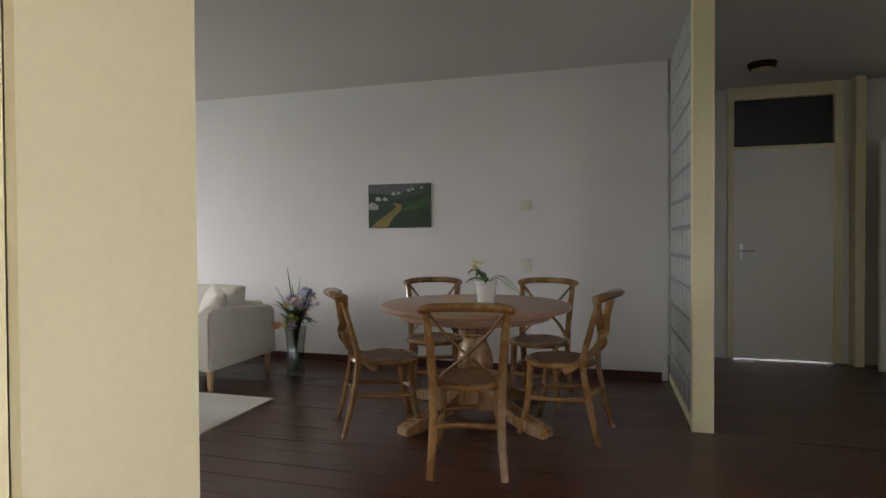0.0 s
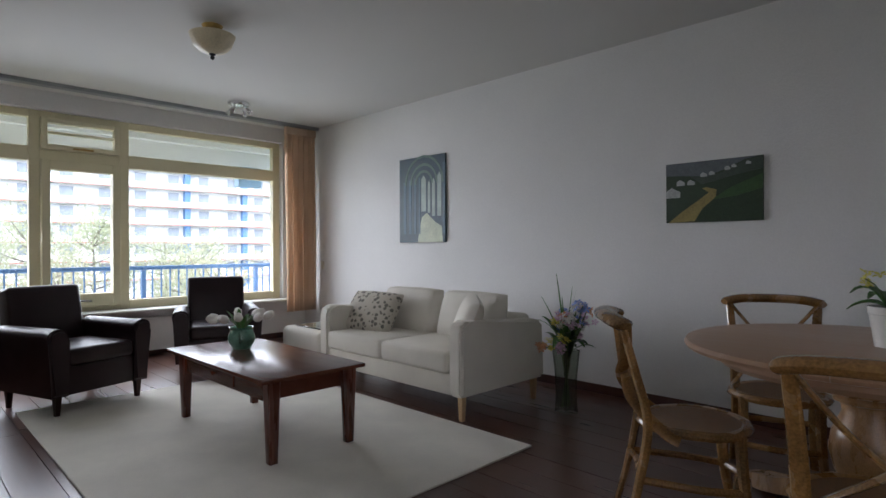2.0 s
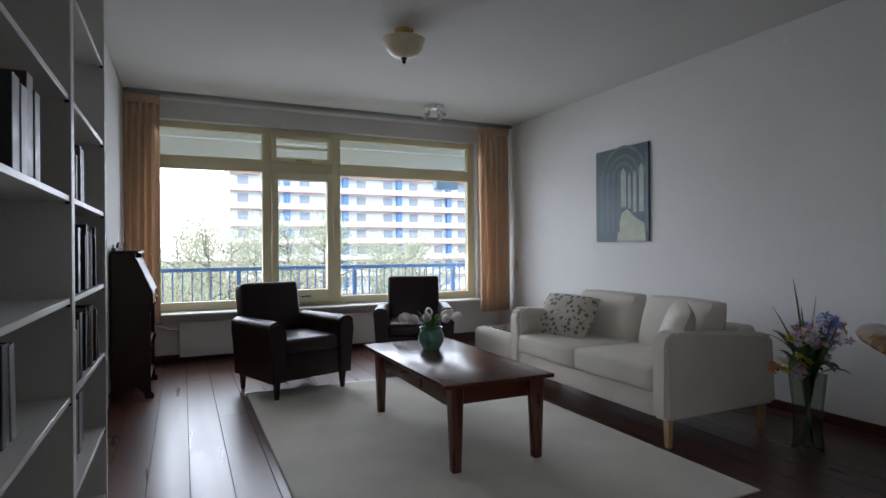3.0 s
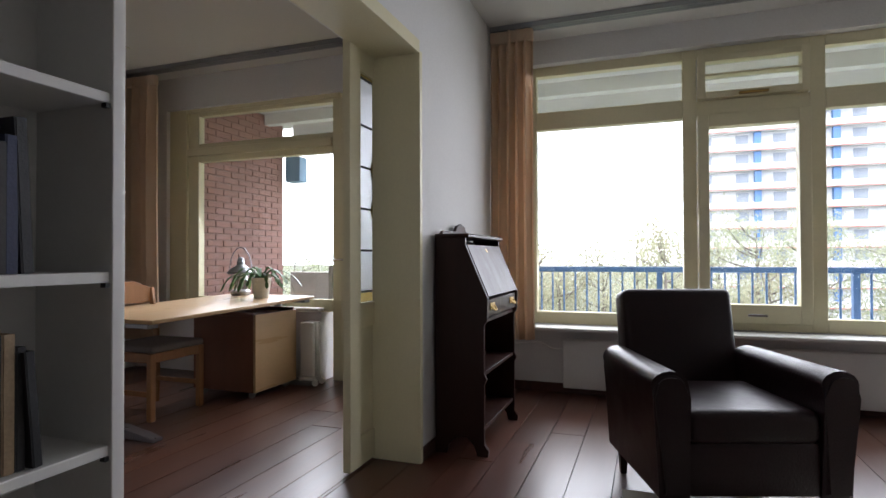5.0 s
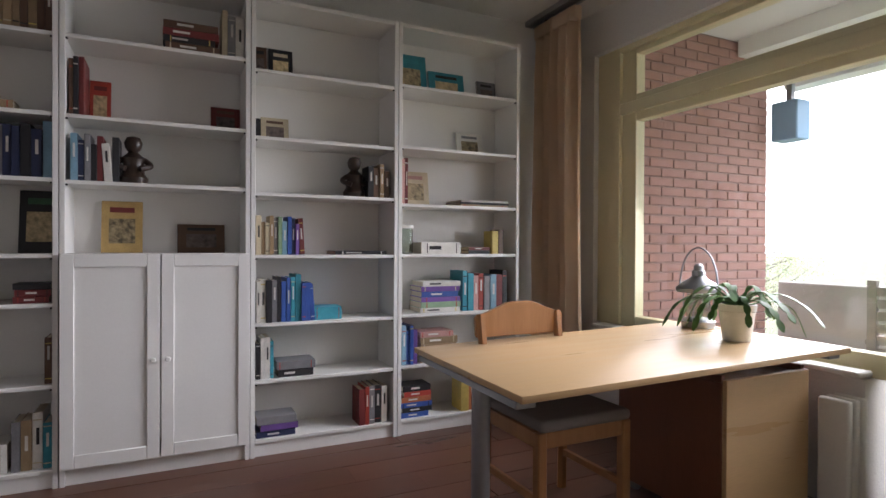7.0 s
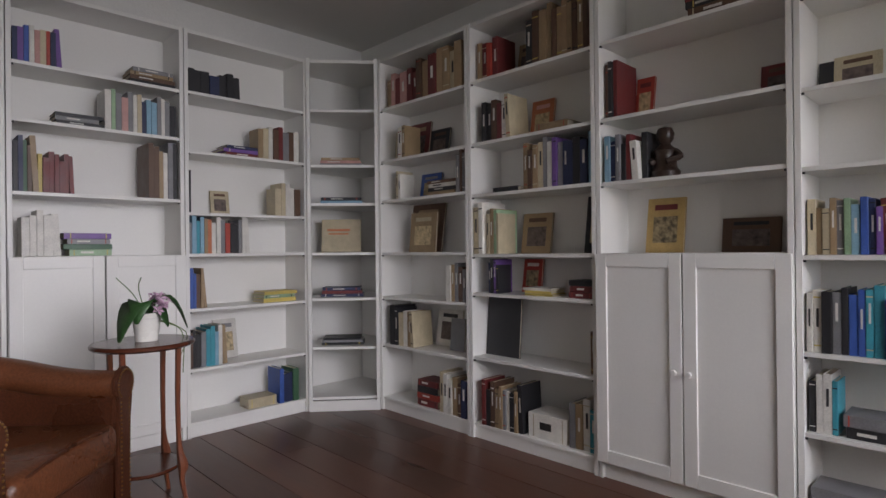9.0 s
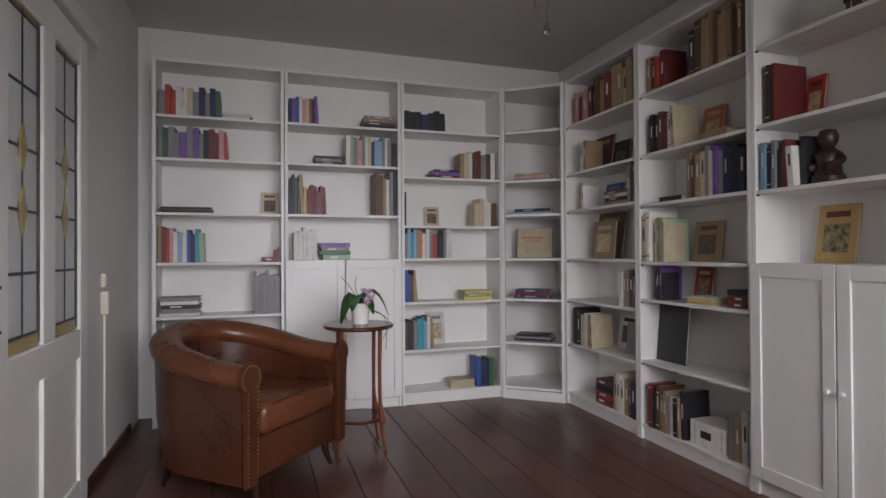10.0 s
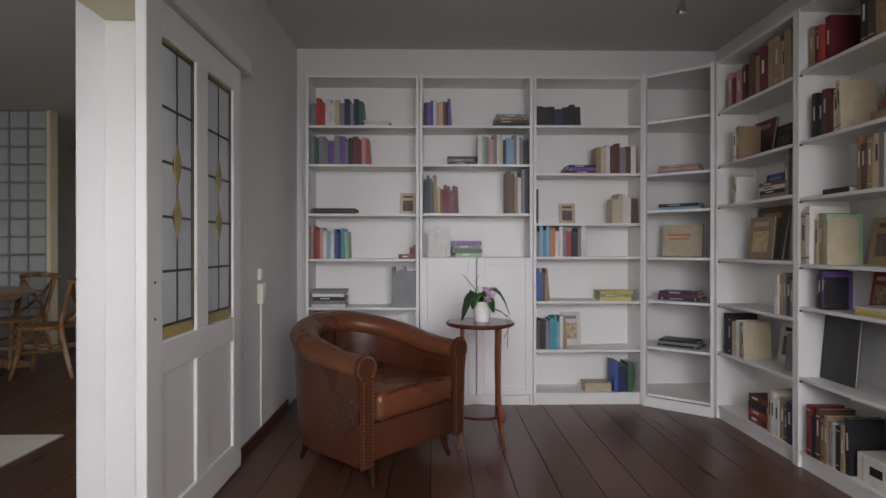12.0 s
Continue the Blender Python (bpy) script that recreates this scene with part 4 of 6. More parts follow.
def dining_table():
    t = thing("dining_table", "round oak pedestal dining table with a split top", "table", pose(0.085, 3.98, 0))
    for s in (-1, 1):
        bm = bmesh.new()
        n = 28
        prof = [(0.60, 0.715), (0.63, 0.722), (0.637, 0.735), (0.63, 0.75), (0.615, 0.755)]
        rings = [[bm.verts.new((s * (0.0015 + max(0, r * math.sin(math.pi * i / n))), r * math.cos(math.pi * i / n), z)) for i in range(n + 1)] for r, z in prof]
        for a, b in zip(rings, rings[1:]):
            for i in range(n):
                bm.faces.new((a[i], a[i + 1], b[i + 1], b[i]))
        bm.faces.new(rings[-1])
        bm.faces.new(rings[0][::-1])
        ob = part("tabletop_half", bm, M_OAKX, t)
    bm = bmesh.new()
    lathe(bm, [(0.0, 0.66), (0.50, 0.66), (0.52, 0.68), (0.52, 0.714), (0.0, 0.714)], 32)
    part("apron", bm, M_OAKX, t)
    bm = bmesh.new()
    lathe(bm, [(0, 0.66), (0.13, 0.66), (0.13, 0.635), (0.105, 0.628), (0.12, 0.615), (0.12, 0.603), (0.104, 0.596), (0.116, 0.585), (0.116, 0.572), (0.1, 0.565), (0.11, 0.553), (0.108, 0.542), (0.085, 0.533), (0.08, 0.50), (0.115, 0.42), (0.125, 0.35), (0.105, 0.27), (0.085, 0.24),
               (0.10, 0.225), (0.10, 0.20), (0.085, 0.19), (0.10, 0.10), (0.07, 0.07), (0.04, 0.05), (0, 0.045)], 28)
    part("pedestal", bm, M_TURNED, t)
    for k in range(4):
        bm = bmesh.new()
        out = [(0.06, 0.24), (0.15, 0.22), (0.26, 0.15), (0.40, 0.09), (0.54, 0.07), (0.62, 0.045), (0.62, 0.0), (0.50, 0.0), (0.42, 0.022), (0.28, 0.06), (0.15, 0.085), (0.06, 0.09)]
        vs = prism(bm, out, -0.05, 0.05, "Y")
        bmesh.ops.bevel(bm, geom=list(bm.edges), offset=0.008, segments=2, affect="EDGES")
        turn(bm.verts, pose(0, 0, 0, 0, 0, 45 + 90 * k + 12))
        part("foot", bm, M_TURNED, t)
    return t


dining_table()


def blade(bm, base, tip, width, droop, n=6):
    """A leaf that arches from base to tip."""
    base, tip = Vector(base), Vector(tip)
    d = tip - base
    side = d.cross(Vector((0, 0, 1)))
    side = side.normalized() if side.length > 1e-4 else Vector((1, 0, 0))
    rows = []
    for i in range(n + 1):
        f = i / n
        c = base + d * f + Vector((0, 0, droop * 4 * f * (1 - f)))
        w = width * (math.sin(math.pi * (0.12 + 0.86 * f)) ** 0.7)
        rows.append((bm.verts.new(c + side * w + Vector((0, 0, w * 0.35))), bm.verts.new(c), bm.verts.new(c - side * w + Vector((0, 0, w * 0.35)))))
    for a, b in zip(rows, rows[1:]):
        bm.faces.new((a[0], a[1], b[1], b[0]))
        bm.faces.new((a[1], a[2], b[2], b[1]))


def blossom(bm, at, r, petals=5, rng=random, tilt=None):
    m = Matrix.Translation(at) @ Euler((rng.uniform(-0.9, 0.9), rng.uniform(-0.9, 0.9), rng.uniform(0, 6))).to_matrix().to_4x4()
    for k in range(petals):
        a = 2 * math.pi * k / petals
        pts = [(0, 0, 0), (r * 0.6 * math.cos(a - 0.45), r * 0.6 * math.sin(a - 0.45), r * 0.18), (r * math.cos(a), r * math.sin(a), r * 0.1), (r * 0.6 * math.cos(a + 0.45), r * 0.6 * math.sin(a + 0.45), r * 0.18)]
        bm.faces.new([bm.verts.new(m @ Vector(p)) for p in pts])


def pot(t, r, h, mat, z=0.0):
    bm = bmesh.new()
    lathe(bm, [(0, 0), (r * 0.74, 0), (r * 0.95, h * 0.8), (r, h * 0.82), (r * 1.03, h), (r * 0.93, h), (r * 0.88, h * 0.86), (0, h * 0.86)], 26, (0, 0, z))
    part("pot", bm, mat, t)
    bm = bmesh.new()
    lathe(bm, [(0, h * 0.855), (r * 0.89, h * 0.862), (0, h * 0.9)], 18, (0, 0, z))
    part("soil", bm, M_SOIL, t)


def orchid(at, flower, label, r, h, seed, leaves, spray, stems, foliage=M_LEAF, count=7):
    rng = random.Random(seed)
    t = thing("potted_orchid", label, "plant", at)
    pot(t, r, h, M_POT)
    for tip, w, droop in leaves:
        bm = bmesh.new()
        blade(bm, (0, 0, h * 0.9), tip, w, droop)
        ob = part("leaf", bm, foliage, t)
        ob.modifiers.new("thick", "SOLIDIFY").thickness = 0.002
    for pts in stems:
        bm = bmesh.new()
        tube(bm, curve_points(pts, 5), 0.0022, 5)
        part("stem", bm, M_STEM, t)
    bm = bmesh.new()
    for _ in range(count):
        blossom(bm, Vector(spray) + Vector((rng.gauss(0, 0.022), rng.gauss(0, 0.022), rng.gauss(0, 0.018))), 0.03, 5, rng)
    part("flower_spray", bm, flower, t)
    return t


orchid(pose(0.16, 3.99, 0.756, 0, 0, -15), M_YELLOW, "yellow orchid with arching stems in a white pot", 0.075, 0.15, 4,
       [((-0.14, -0.03, 0.13), 0.03, 0.03), ((-0.10, 0.05, 0.17), 0.03, 0.04), ((-0.15, 0.02, 0.19), 0.025, 0.05), ((0.05, -0.1, 0.14), 0.022, 0.03)], (-0.09, 0.0, 0.25),
       [[(0, 0, 0.13), (-0.05, 0, 0.22), (-0.09, 0, 0.25)], [(0, 0, 0.13), (0.1, 0, 0.19), (0.22, -0.02, 0.09)], [(0, 0, 0.13), (0.12, 0.03, 0.18), (0.25, 0.03, 0.05)], [(0, 0, 0.13), (0.1, -0.03, 0.17), (0.2, -0.05, 0.11)]])


# ---- sitting corner ----
def cushion(bm, w, d, h, puff=0.3, n=10):
    """A stuffed rectangular cushion, centred on the origin."""
    vs = []
    for s in (1, -1):
        g = []
        for i in range(n + 1):
            row = []
            for j in range(n + 1):
                u, v = 2 * i / n - 1, 2 * j / n - 1
                k = (1 - abs(u) ** 4) * (1 - abs(v) ** 4)
                pinch = 1 - 0.05 * (abs(u) * abs(v)) ** 2 + 0.0
                row.append(bm.verts.new((u * w / 2 * pinch, v * d / 2 * pinch, s * h / 2 * ((1 - puff) * min(1, k * 5) + puff * k))))
            g.append(row)
        for a, b in zip(g, g[1:]):
            for j in range(n):
                bm.faces.new((a[j], a[j + 1], b[j + 1], b[j]))
        vs += [v for r in g for v in r]
    bmesh.ops.remove_doubles(bm, verts=bm.verts, dist=0.0015)
    return list(bm.verts)


def sofa():
    t = thing("sofa", "cream linen two-seat sofa on short wooden legs", "sofa", pose(-3.645, 3.95, 0))
    W, D = 1.645, 0.92
    boxes("base", M_SOFA, t, (0.12, 0.02, 0.16, W - 0.12, D - 0.05, 0.30), r=0.015, seg=2)
    for x0 in (0, W - 0.125):
        bm = bmesh.new()
        prism(bm, [(0.0, 0.16), (0.0, 0.60), (0.03, 0.645), (0.1, 0.65), (D - 0.08, 0.60), (D - 0.02, 0.57), (D, 0.16)], x0, x0 + 0.125, "X")
        bmesh.ops.bevel(bm, geom=list(bm.edges), offset=0.022, segments=3, affect="EDGES")
        part("armrest", bm, M_SOFA, t)
    bm = bmesh.new()
    box(bm, 0.12, D - 0.19, 0.25, W - 0.12, D - 0.01, 0.63, r=0.04, seg=3)
    part("back_frame", bm, M_SOFA, t)
    half = (W - 0.25) / 2
    for i in range(2):
        bm = bmesh.new()
        box(bm, 0.127 + i * half, -0.01, 0.30, 0.123 + (i + 1) * half, D - 0.22, 0.445, r=0.035, seg=4)
        for v in bm.verts:
            u = (v.co.x - 0.125 - (i + 0.5) * half) / (half / 2)
            if v.co.z > 0.38:
                v.co.z += 0.018 * (1 - u * u)
        part("seat_cushion", bm, M_SOFA, t)
        bm = bmesh.new()
        vs = cushion(bm, half - 0.01, 0.42, 0.2, 0.5, 12)
        turn(vs, pose(0.125 + (i + 0.5) * half, D - 0.30, 0.588, 74, 0, 3 - 6 * i))
        part("back_cushion", bm, M_SOFA, t)
    for x in (0.05, W - 0.05):
        for y in (0.06, D - 0.08):
            bm = bmesh.new()
            lathe(bm, [(0, 0), (0.02, 0), (0.028, 0.16), (0, 0.16)], 4, (x, y, 0))
            turn(bm.verts, Matrix.Translation((x, y, 0)) @ pose(0, 0, 0, 0, 0, 45) @ Matrix.Translation((-x, -y, 0)))
            part("leg", bm, M_BEECH, t)
    return t


sofa()


def flower_cloth():
    m = material("flowered_cloth", (0.5, 0.46, 0.38), 0.9, vary=0.06, bump=0.4, fine=300)
    n, l = m.node_tree.nodes, m.node_tree.links
    p = n["Principled BSDF"]
    src = p.inputs["Base Color"].links[0].from_socket
    co, vo, rp, mx = n.new("ShaderNodeTexCoord"), n.new("ShaderNodeTexVoronoi"), n.new("ShaderNodeMapRange"), n.new("ShaderNodeMix")
    no = n.new("ShaderNodeTexNoise")
    no.inputs["Scale"].default_value = 40
    l.new(co.outputs["Object"], no.inputs["Vector"])
    vo.inputs["Scale"].default_value = 24
    l.new(co.outputs["Object"], vo.inputs["Vector"])
    ad = n.new("ShaderNodeMath")
    ad.operation, ad.inputs[1].default_value = "MULTIPLY_ADD", 0.45
    l.new(no.outputs[0], ad.inputs[0])
    l.new(vo.outputs["Distance"], ad.inputs[2])
    rp.inputs[1].default_value, rp.inputs[2].default_value, rp.inputs[3].default_value, rp.inputs[4].default_value = 0.58, 0.64, 1, 0
    l.new(ad.outputs[0], rp.inputs[0])
    mx.data_type = "RGBA"
    l.new(rp.outputs[0], mx.inputs[0])
    l.new(src, mx.inputs[6])
    mx.inputs[7].default_value = (0.16, 0.15, 0.13, 1)
    l.new(mx.outputs[2], p.inputs["Base Color"])
    return m


M_FLOWERED = flower_cloth()


def throw_cushion(label, mat, m, w=0.46, d=None):
    bm = bmesh.new()
    cushion(bm, w, d or w, 0.16, 0.75, 14)
    ob = tagged(part("cushion", bm, mat), label, "cushion")
    ob.matrix_basis = m
    return ob


throw_cushion("wide flower-patterned cushion leaning on the sofa", M_FLOWERED, pose(-3.37, 4.30, 0.585, 56, 2, 12), 0.54, 0.4)
throw_cushion("plain white cushion leaning in the sofa corner", M_SOFA, pose(-2.24, 4.27, 0.60, 70, 8, -42), 0.40)

t = thing("pouf", "cream upholstered footstool beside the sofa", "footstool", pose(-4.42, 4.02, 0))
boxes("cushion", M_SOFA, t, (0, 0, 0.10, 0.66, 0.6, 0.40), r=0.06, seg=4)
for x in (0.08, 0.58):
    for y in (0.08, 0.52):
        boxes("leg", M_BEECH, t, (x - 0.02, y - 0.02, 0, x + 0.02, y + 0.02, 0.11))
tagged(boxes("glass_tray", glass("tray_glass", (0.8, 0.9, 0.88), 0.02), None, (-4.30, 4.10, 0.402, -3.82, 4.54, 0.41), r=0.002), "thin glass plate lying on the footstool", "glass plate")

bm = bmesh.new()
box(bm, -4.35, 1.98, 0.0005, -1.44, 3.94, 0.012, r=0.004)
tagged(part("rug", bm, M_RUG), "large plain cream wool rug on dark boards", "rug")


def coffee_table():
    t = thing("coffee_table", "reddish mahogany coffee table with one small drawer", "coffee table", pose(-2.862, 3.01, 0.013))
    a, b = 0.677, 0.325
    boxes("tabletop", M_MAHOG, t, (-a, -b, 0.425, a, b, 0.448), r=0.006, seg=2)
    boxes("apron", M_MAHOG, t, (-a + 0.12, -b + 0.075, 0.31, a - 0.12, -b + 0.1, 0.425), (-a + 0.12, b - 0.1, 0.31, a - 0.12, b - 0.075, 0.425),
          (-a + 0.125, -b + 0.1, 0.31, -a + 0.15, b - 0.1, 0.425), (a - 0.15, -b + 0.1, 0.31, a - 0.125, b - 0.1, 0.425))
    for x in (-a + 0.14, a - 0.05):
        for y in (-b + 0.08, b - 0.09):
            bm = bmesh.new()
            vs = box(bm, x - 0.034, y - 0.034, 0, x + 0.034, y + 0.034, 0.425, r=0.003)
            for v in bm.verts:
                if v.co.z < 0.2:
                    v.co.x = x + (v.co.x - x) * 0.66
                    v.co.y = y + (v.co.y - y) * 0.66
            part("leg", bm, M_MAHOGZ, t)
    d = boxes("drawer", M_MAHOG, t, (-0.3, -b + 0.069, 0.325, 0.2, -b + 0.0745, 0.415), r=0.003)
    bm = bmesh.new()
    vs = lathe(bm, [(0, 0.026), (0.012, 0.022), (0.014, 0.014), (0.007, 0.006), (0.006, 0)], 14)
    turn(vs, pose(-0.05, -b + 0.069, 0.37, 90))
    part("knob", bm, M_MAHOG, d)
    return t


coffee_table()


def tulips():
    rng = random.Random(11)
    t = thing("tulip_jug", "white tulips in a small green glazed jug", "flowers", pose(-3.16, 3.04, 0.462, 0, 0, -30))
    bm = bmesh.new()
    lathe(bm, [(0, 0), (0.055, 0), (0.06, 0.01), (0.085, 0.05), (0.088, 0.08), (0.076, 0.115), (0.072, 0.13), (0.08, 0.145), (0.073, 0.143), (0.066, 0.12), (0, 0.10)], 28)
    j = part("jug", bm, M_GREENPOT, t)
    bm = bmesh.new()
    tube(bm, curve_points([(0.072, 0, 0.125), (0.122, 0, 0.125), (0.13, 0, 0.08), (0.084, 0, 0.045)], 5), 0.008, 7)
    part("handle", bm, M_GREENPOT, j)
    for k in range(9):
        a = k * 0.7 + rng.uniform(-0.2, 0.2)
        r = rng.uniform(0.08, 0.24)
        tip = Vector((r * math.cos(a), r * math.sin(a), 0.235 - r * 0.25 + rng.uniform(-0.01, 0.03)))
        bm = bmesh.new()
        tube(bm, curve_points([(0, 0, 0.11), (tip.x * 0.5, tip.y * 0.5, 0.2), tuple(tip)], 4), 0.0035, 5)
        part("stem", bm, M_STEM, t)
        d = Vector((math.cos(a) * 0.8, math.sin(a) * 0.8, 0.45)).normalized()
        m = Matrix.Translation(tip - d * 0.012) @ d.to_track_quat("Z", "Y").to_matrix().to_4x4()
        bm = bmesh.new()
        vs = lathe(bm, [(0, 0), (0.018, 0.005), (0.029, 0.025), (0.028, 0.047), (0.017, 0.072), (0.005, 0.074), (0, 0.045)], 9)
        turn(vs, m)
        part("tulip_head", bm, M_WHITEF, t)
    for k in range(8):
        a = k * 0.8 + 0.3
        r = rng.uniform(0.05, 0.11)
        bm = bmesh.new()
        blade(bm, (0.02 * math.cos(a), 0.02 * math.sin(a), 0.12), (r * math.cos(a), r * math.sin(a), 0.22 + rng.uniform(-0.03, 0.04)), 0.016, 0.02)
        part("leaf", bm, M_LEAF, t)
    return t


tulips()


def leather_armchair():
    t = thing("armchair", "dark brown leather armchair with rolled arms", "armchair", None, "dark leather armchairs")
    boxes("seat_base", M_LEATHER, t, (-0.24, -0.30, 0.14, 0.24, 0.33, 0.34), r=0.02, seg=2)
    bm = bmesh.new()
    box(bm, -0.238, -0.2, 0.33, 0.238, 0.345, 0.455, r=0.04, seg=4)
    part("seat_cushion", bm, M_LEATHER, t)
    bm = bmesh.new()
    vs = box(bm, -0.26, -0.10, 0.14, 0.26, 0.07, 0.80, r=0.035, seg=3)
    turn(vs, pose(0, -0.27, 0.06, 11, 0, 0))
    part("backrest", bm, M_LEATHER, t)
    for s in (-1, 1):
        bm = bmesh.new()
        prism(bm, [(s * 0.235, 0.14), (s * 0.345, 0.14), (s * 0.365, 0.50)] + [(s * (0.305 + 0.068 * math.cos(a)), 0.545 + 0.052 * math.sin(a)) for a in [math.pi * k / 8 for k in range(9)]] + [(s * 0.237, 0.5)], -0.33, 0.35, "Y")
        for v in bm.verts:
            v.co.z -= max(0, -v.co.y) * 0.02
        bmesh.ops.bevel(bm, geom=[e for e in bm.edges if abs(e.verts[0].co.y - e.verts[1].co.y) < 1e-4], offset=0.02, segments=3, affect="EDGES")
        part("armrest", bm, M_LEATHER, t)
        for y in (-0.28, 0.29):
            bm = bmesh.new()
            lathe(bm, [(0, 0), (0.018, 0), (0.03, 0.145), (0, 0.145)], 4, (0, 0, 0))
            turn(bm.verts, pose(s * 0.29, y, 0, 0, 0, 45))
            part("leg", bm, M_SECRET, t)
    return t


a1 = leather_armchair()
a1.matrix_basis = heading(-4.40, 2.34, 0.945, 0.33)
copy_thing(a1, heading(-4.74, 3.55, 0.93, -0.36))


def flower_vase():
    rng = random.Random(21)
    t = thing("flower_vase", "tall glass floor vase with mixed flowers", "flowers", pose(-1.68, 4.66, 0))
    bm = bmesh.new()
    prof = [(0.0, 0.0), (0.084, 0.0), (0.075, 0.1), (0.08, 0.25), (0.098, 0.43), (0.091, 0.43), (0.073, 0.25), (0.068, 0.1), (0.072, 0.03), (0.0, 0.03)]
    lathe(bm, prof, 4)
    turn(bm.verts, pose(0, 0, 0, 0, 0, 30))
    bmesh.ops.bevel(bm, geom=[e for e in bm.edges if abs(e.verts[0].co.z - e.verts[1].co.z) > 0.05], offset=0.008, segments=2, affect="EDGES")
    part("vase", bm, M_VASE, t)
    mats = [M_PINK, M_WHITEF, M_ORANGE, M_BLUEF, M_PINK, M_WHITEF, M_YELLOW]
    for k in range(26):
        a, r = rng.uniform(0, 6.28), rng.uniform(0.02, 0.2)
        tip = Vector((r * math.cos(a), r * math.sin(a), 0.50 + rng.uniform(0.0, 0.24) - r * 0.25))
        if k == 3:
            tip = Vector((0.16, -0.05, 0.74))
        bm = bmesh.new()
        tube(bm, curve_points([(-0.03 * math.cos(a), -0.03 * math.sin(a), 0.04), (0.03 * math.cos(a), 0.03 * math.sin(a), 0.4), tuple(tip)], 4), 0.004, 5)
        part("stem", bm, M_STEM, t)
        bm = bmesh.new()
        for _ in range(9):
            blossom(bm, tip + Vector((rng.gauss(0, 0.02), rng.gauss(0, 0.02), rng.gauss(0, 0.02))), rng.uniform(0.022, 0.038), 5, rng)
        part("blossom", bm, M_BLUEF if k == 3 else mats[k % len(mats)], t)
    for k in range(34):
        a, r = rng.uniform(0, 6.28), rng.uniform(0.05, 0.22)
        bm = bmesh.new()
        blade(bm, (0.02 * math.cos(a), 0.02 * math.sin(a), rng.uniform(0.35, 0.5)), (r * math.cos(a), r * math.sin(a), rng.uniform(0.44, 0.68)), rng.uniform(0.016, 0.034), 0.04)
        part("leaf", bm, M_DARKLEAF if k % 2 else M_LEAF, t)
    for x, y, z in ((-0.09, 0.02, 0.95), (0.02, 0.05, 0.86), (0.0, -0.05, 0.80), (-0.2, 0, 0.78), (0.06, 0.03, 0.84)):
        bm = bmesh.new()
        blade(bm, (0, 0, 0.42), (x, y, z), 0.008, 0.02, 8)
        part("grass_blade", bm, M_LEAF, t)
    return t


flower_vase()


def secretary():
    t = thing("secretary_desk", "dark oak writing desk with a sloping front", "desk", pose(-5.245, 1.045, 0))
    W = 0.70
    prof = [(0.0, 0.0), (0.06, 0.0), (0.075, 0.05), (0.12, 0.09), (0.17, 0.09), (0.21, 0.05), (0.225, 0.0), (0.28, 0.0), (0.285, 0.03), (0.262, 0.06), (0.262, 0.36), (0.275, 0.39), (0.262, 0.42),
            (0.262, 0.66), (0.28, 0.69), (0.282, 0.80), (0.165, 1.075), (0.165, 1.11), (0.0, 1.11)]
    for x in (0, W - 0.022):
        bm = bmesh.new()
        prism(bm, prof, x, x + 0.022, "X")
        part("side_panel", bm, M_SECRET, t, smooth=False)
    boxes("back_panel", M_SECRET, t, (0.022, 0.004, 0.1, W - 0.022, 0.012, 1.10))
    boxes("top", M_SECRET, t, (-0.012, 0.0, 1.11, W + 0.012, 0.185, 1.132), r=0.005)
    bm = bmesh.new()
    prism(bm, [(0.27, 0.805), (0.282, 0.81), (0.168, 1.075), (0.155, 1.07)], 0.024, W - 0.024, "X")
    fl = part("fall_front", bm, M_SECRET, t)
    d = boxes("drawer", M_SECRET, t, (0.026, 0.03, 0.70, W - 0.026, 0.272, 0.79), r=0.003)
    for x in (0.13, W - 0.13):
        bm = bmesh.new()
        tube(bm, curve_points([(x - 0.035, 0.275, 0.755), (x - 0.02, 0.292, 0.735), (x + 0.02, 0.292, 0.735), (x + 0.035, 0.275, 0.755)], 4), 0.004, 6)
        box(bm, x - 0.045, 0.2725, 0.735, x + 0.045, 0.276, 0.77, r=0.001)
        part("drawer_pull", bm, M_BRASS, d)
    for z in (0.67, 0.40, 0.12):
        boxes("shelf", M_SECRET, t, (0.022, 0.012, z, W - 0.022, 0.255, z + 0.02), r=0.002)
    bm = bmesh.new()
    prism(bm, [(0.03, 1.132), (W - 0.03, 1.132), (W - 0.05, 1.15), (W * 0.64, 1.155), (W * 0.59, 1.185), (W * 0.5, 1.20), (W * 0.41, 1.185), (W * 0.36, 1.155), (0.05, 1.15)], 0.012, 0.03, "Y")
    part("crest", bm, M_SECRET, t, smooth=False)
    bm = bmesh.new()
    lathe(bm, [(0, 0.0), (0.012, 0.002), (0.012, 0.004), (0, 0.005)], 12)
    turn(bm.verts, pose(W / 2, 0.178, 1.045, -60))
    part("keyhole_plate", bm, M_BRASS, fl)
    return t


secretary()

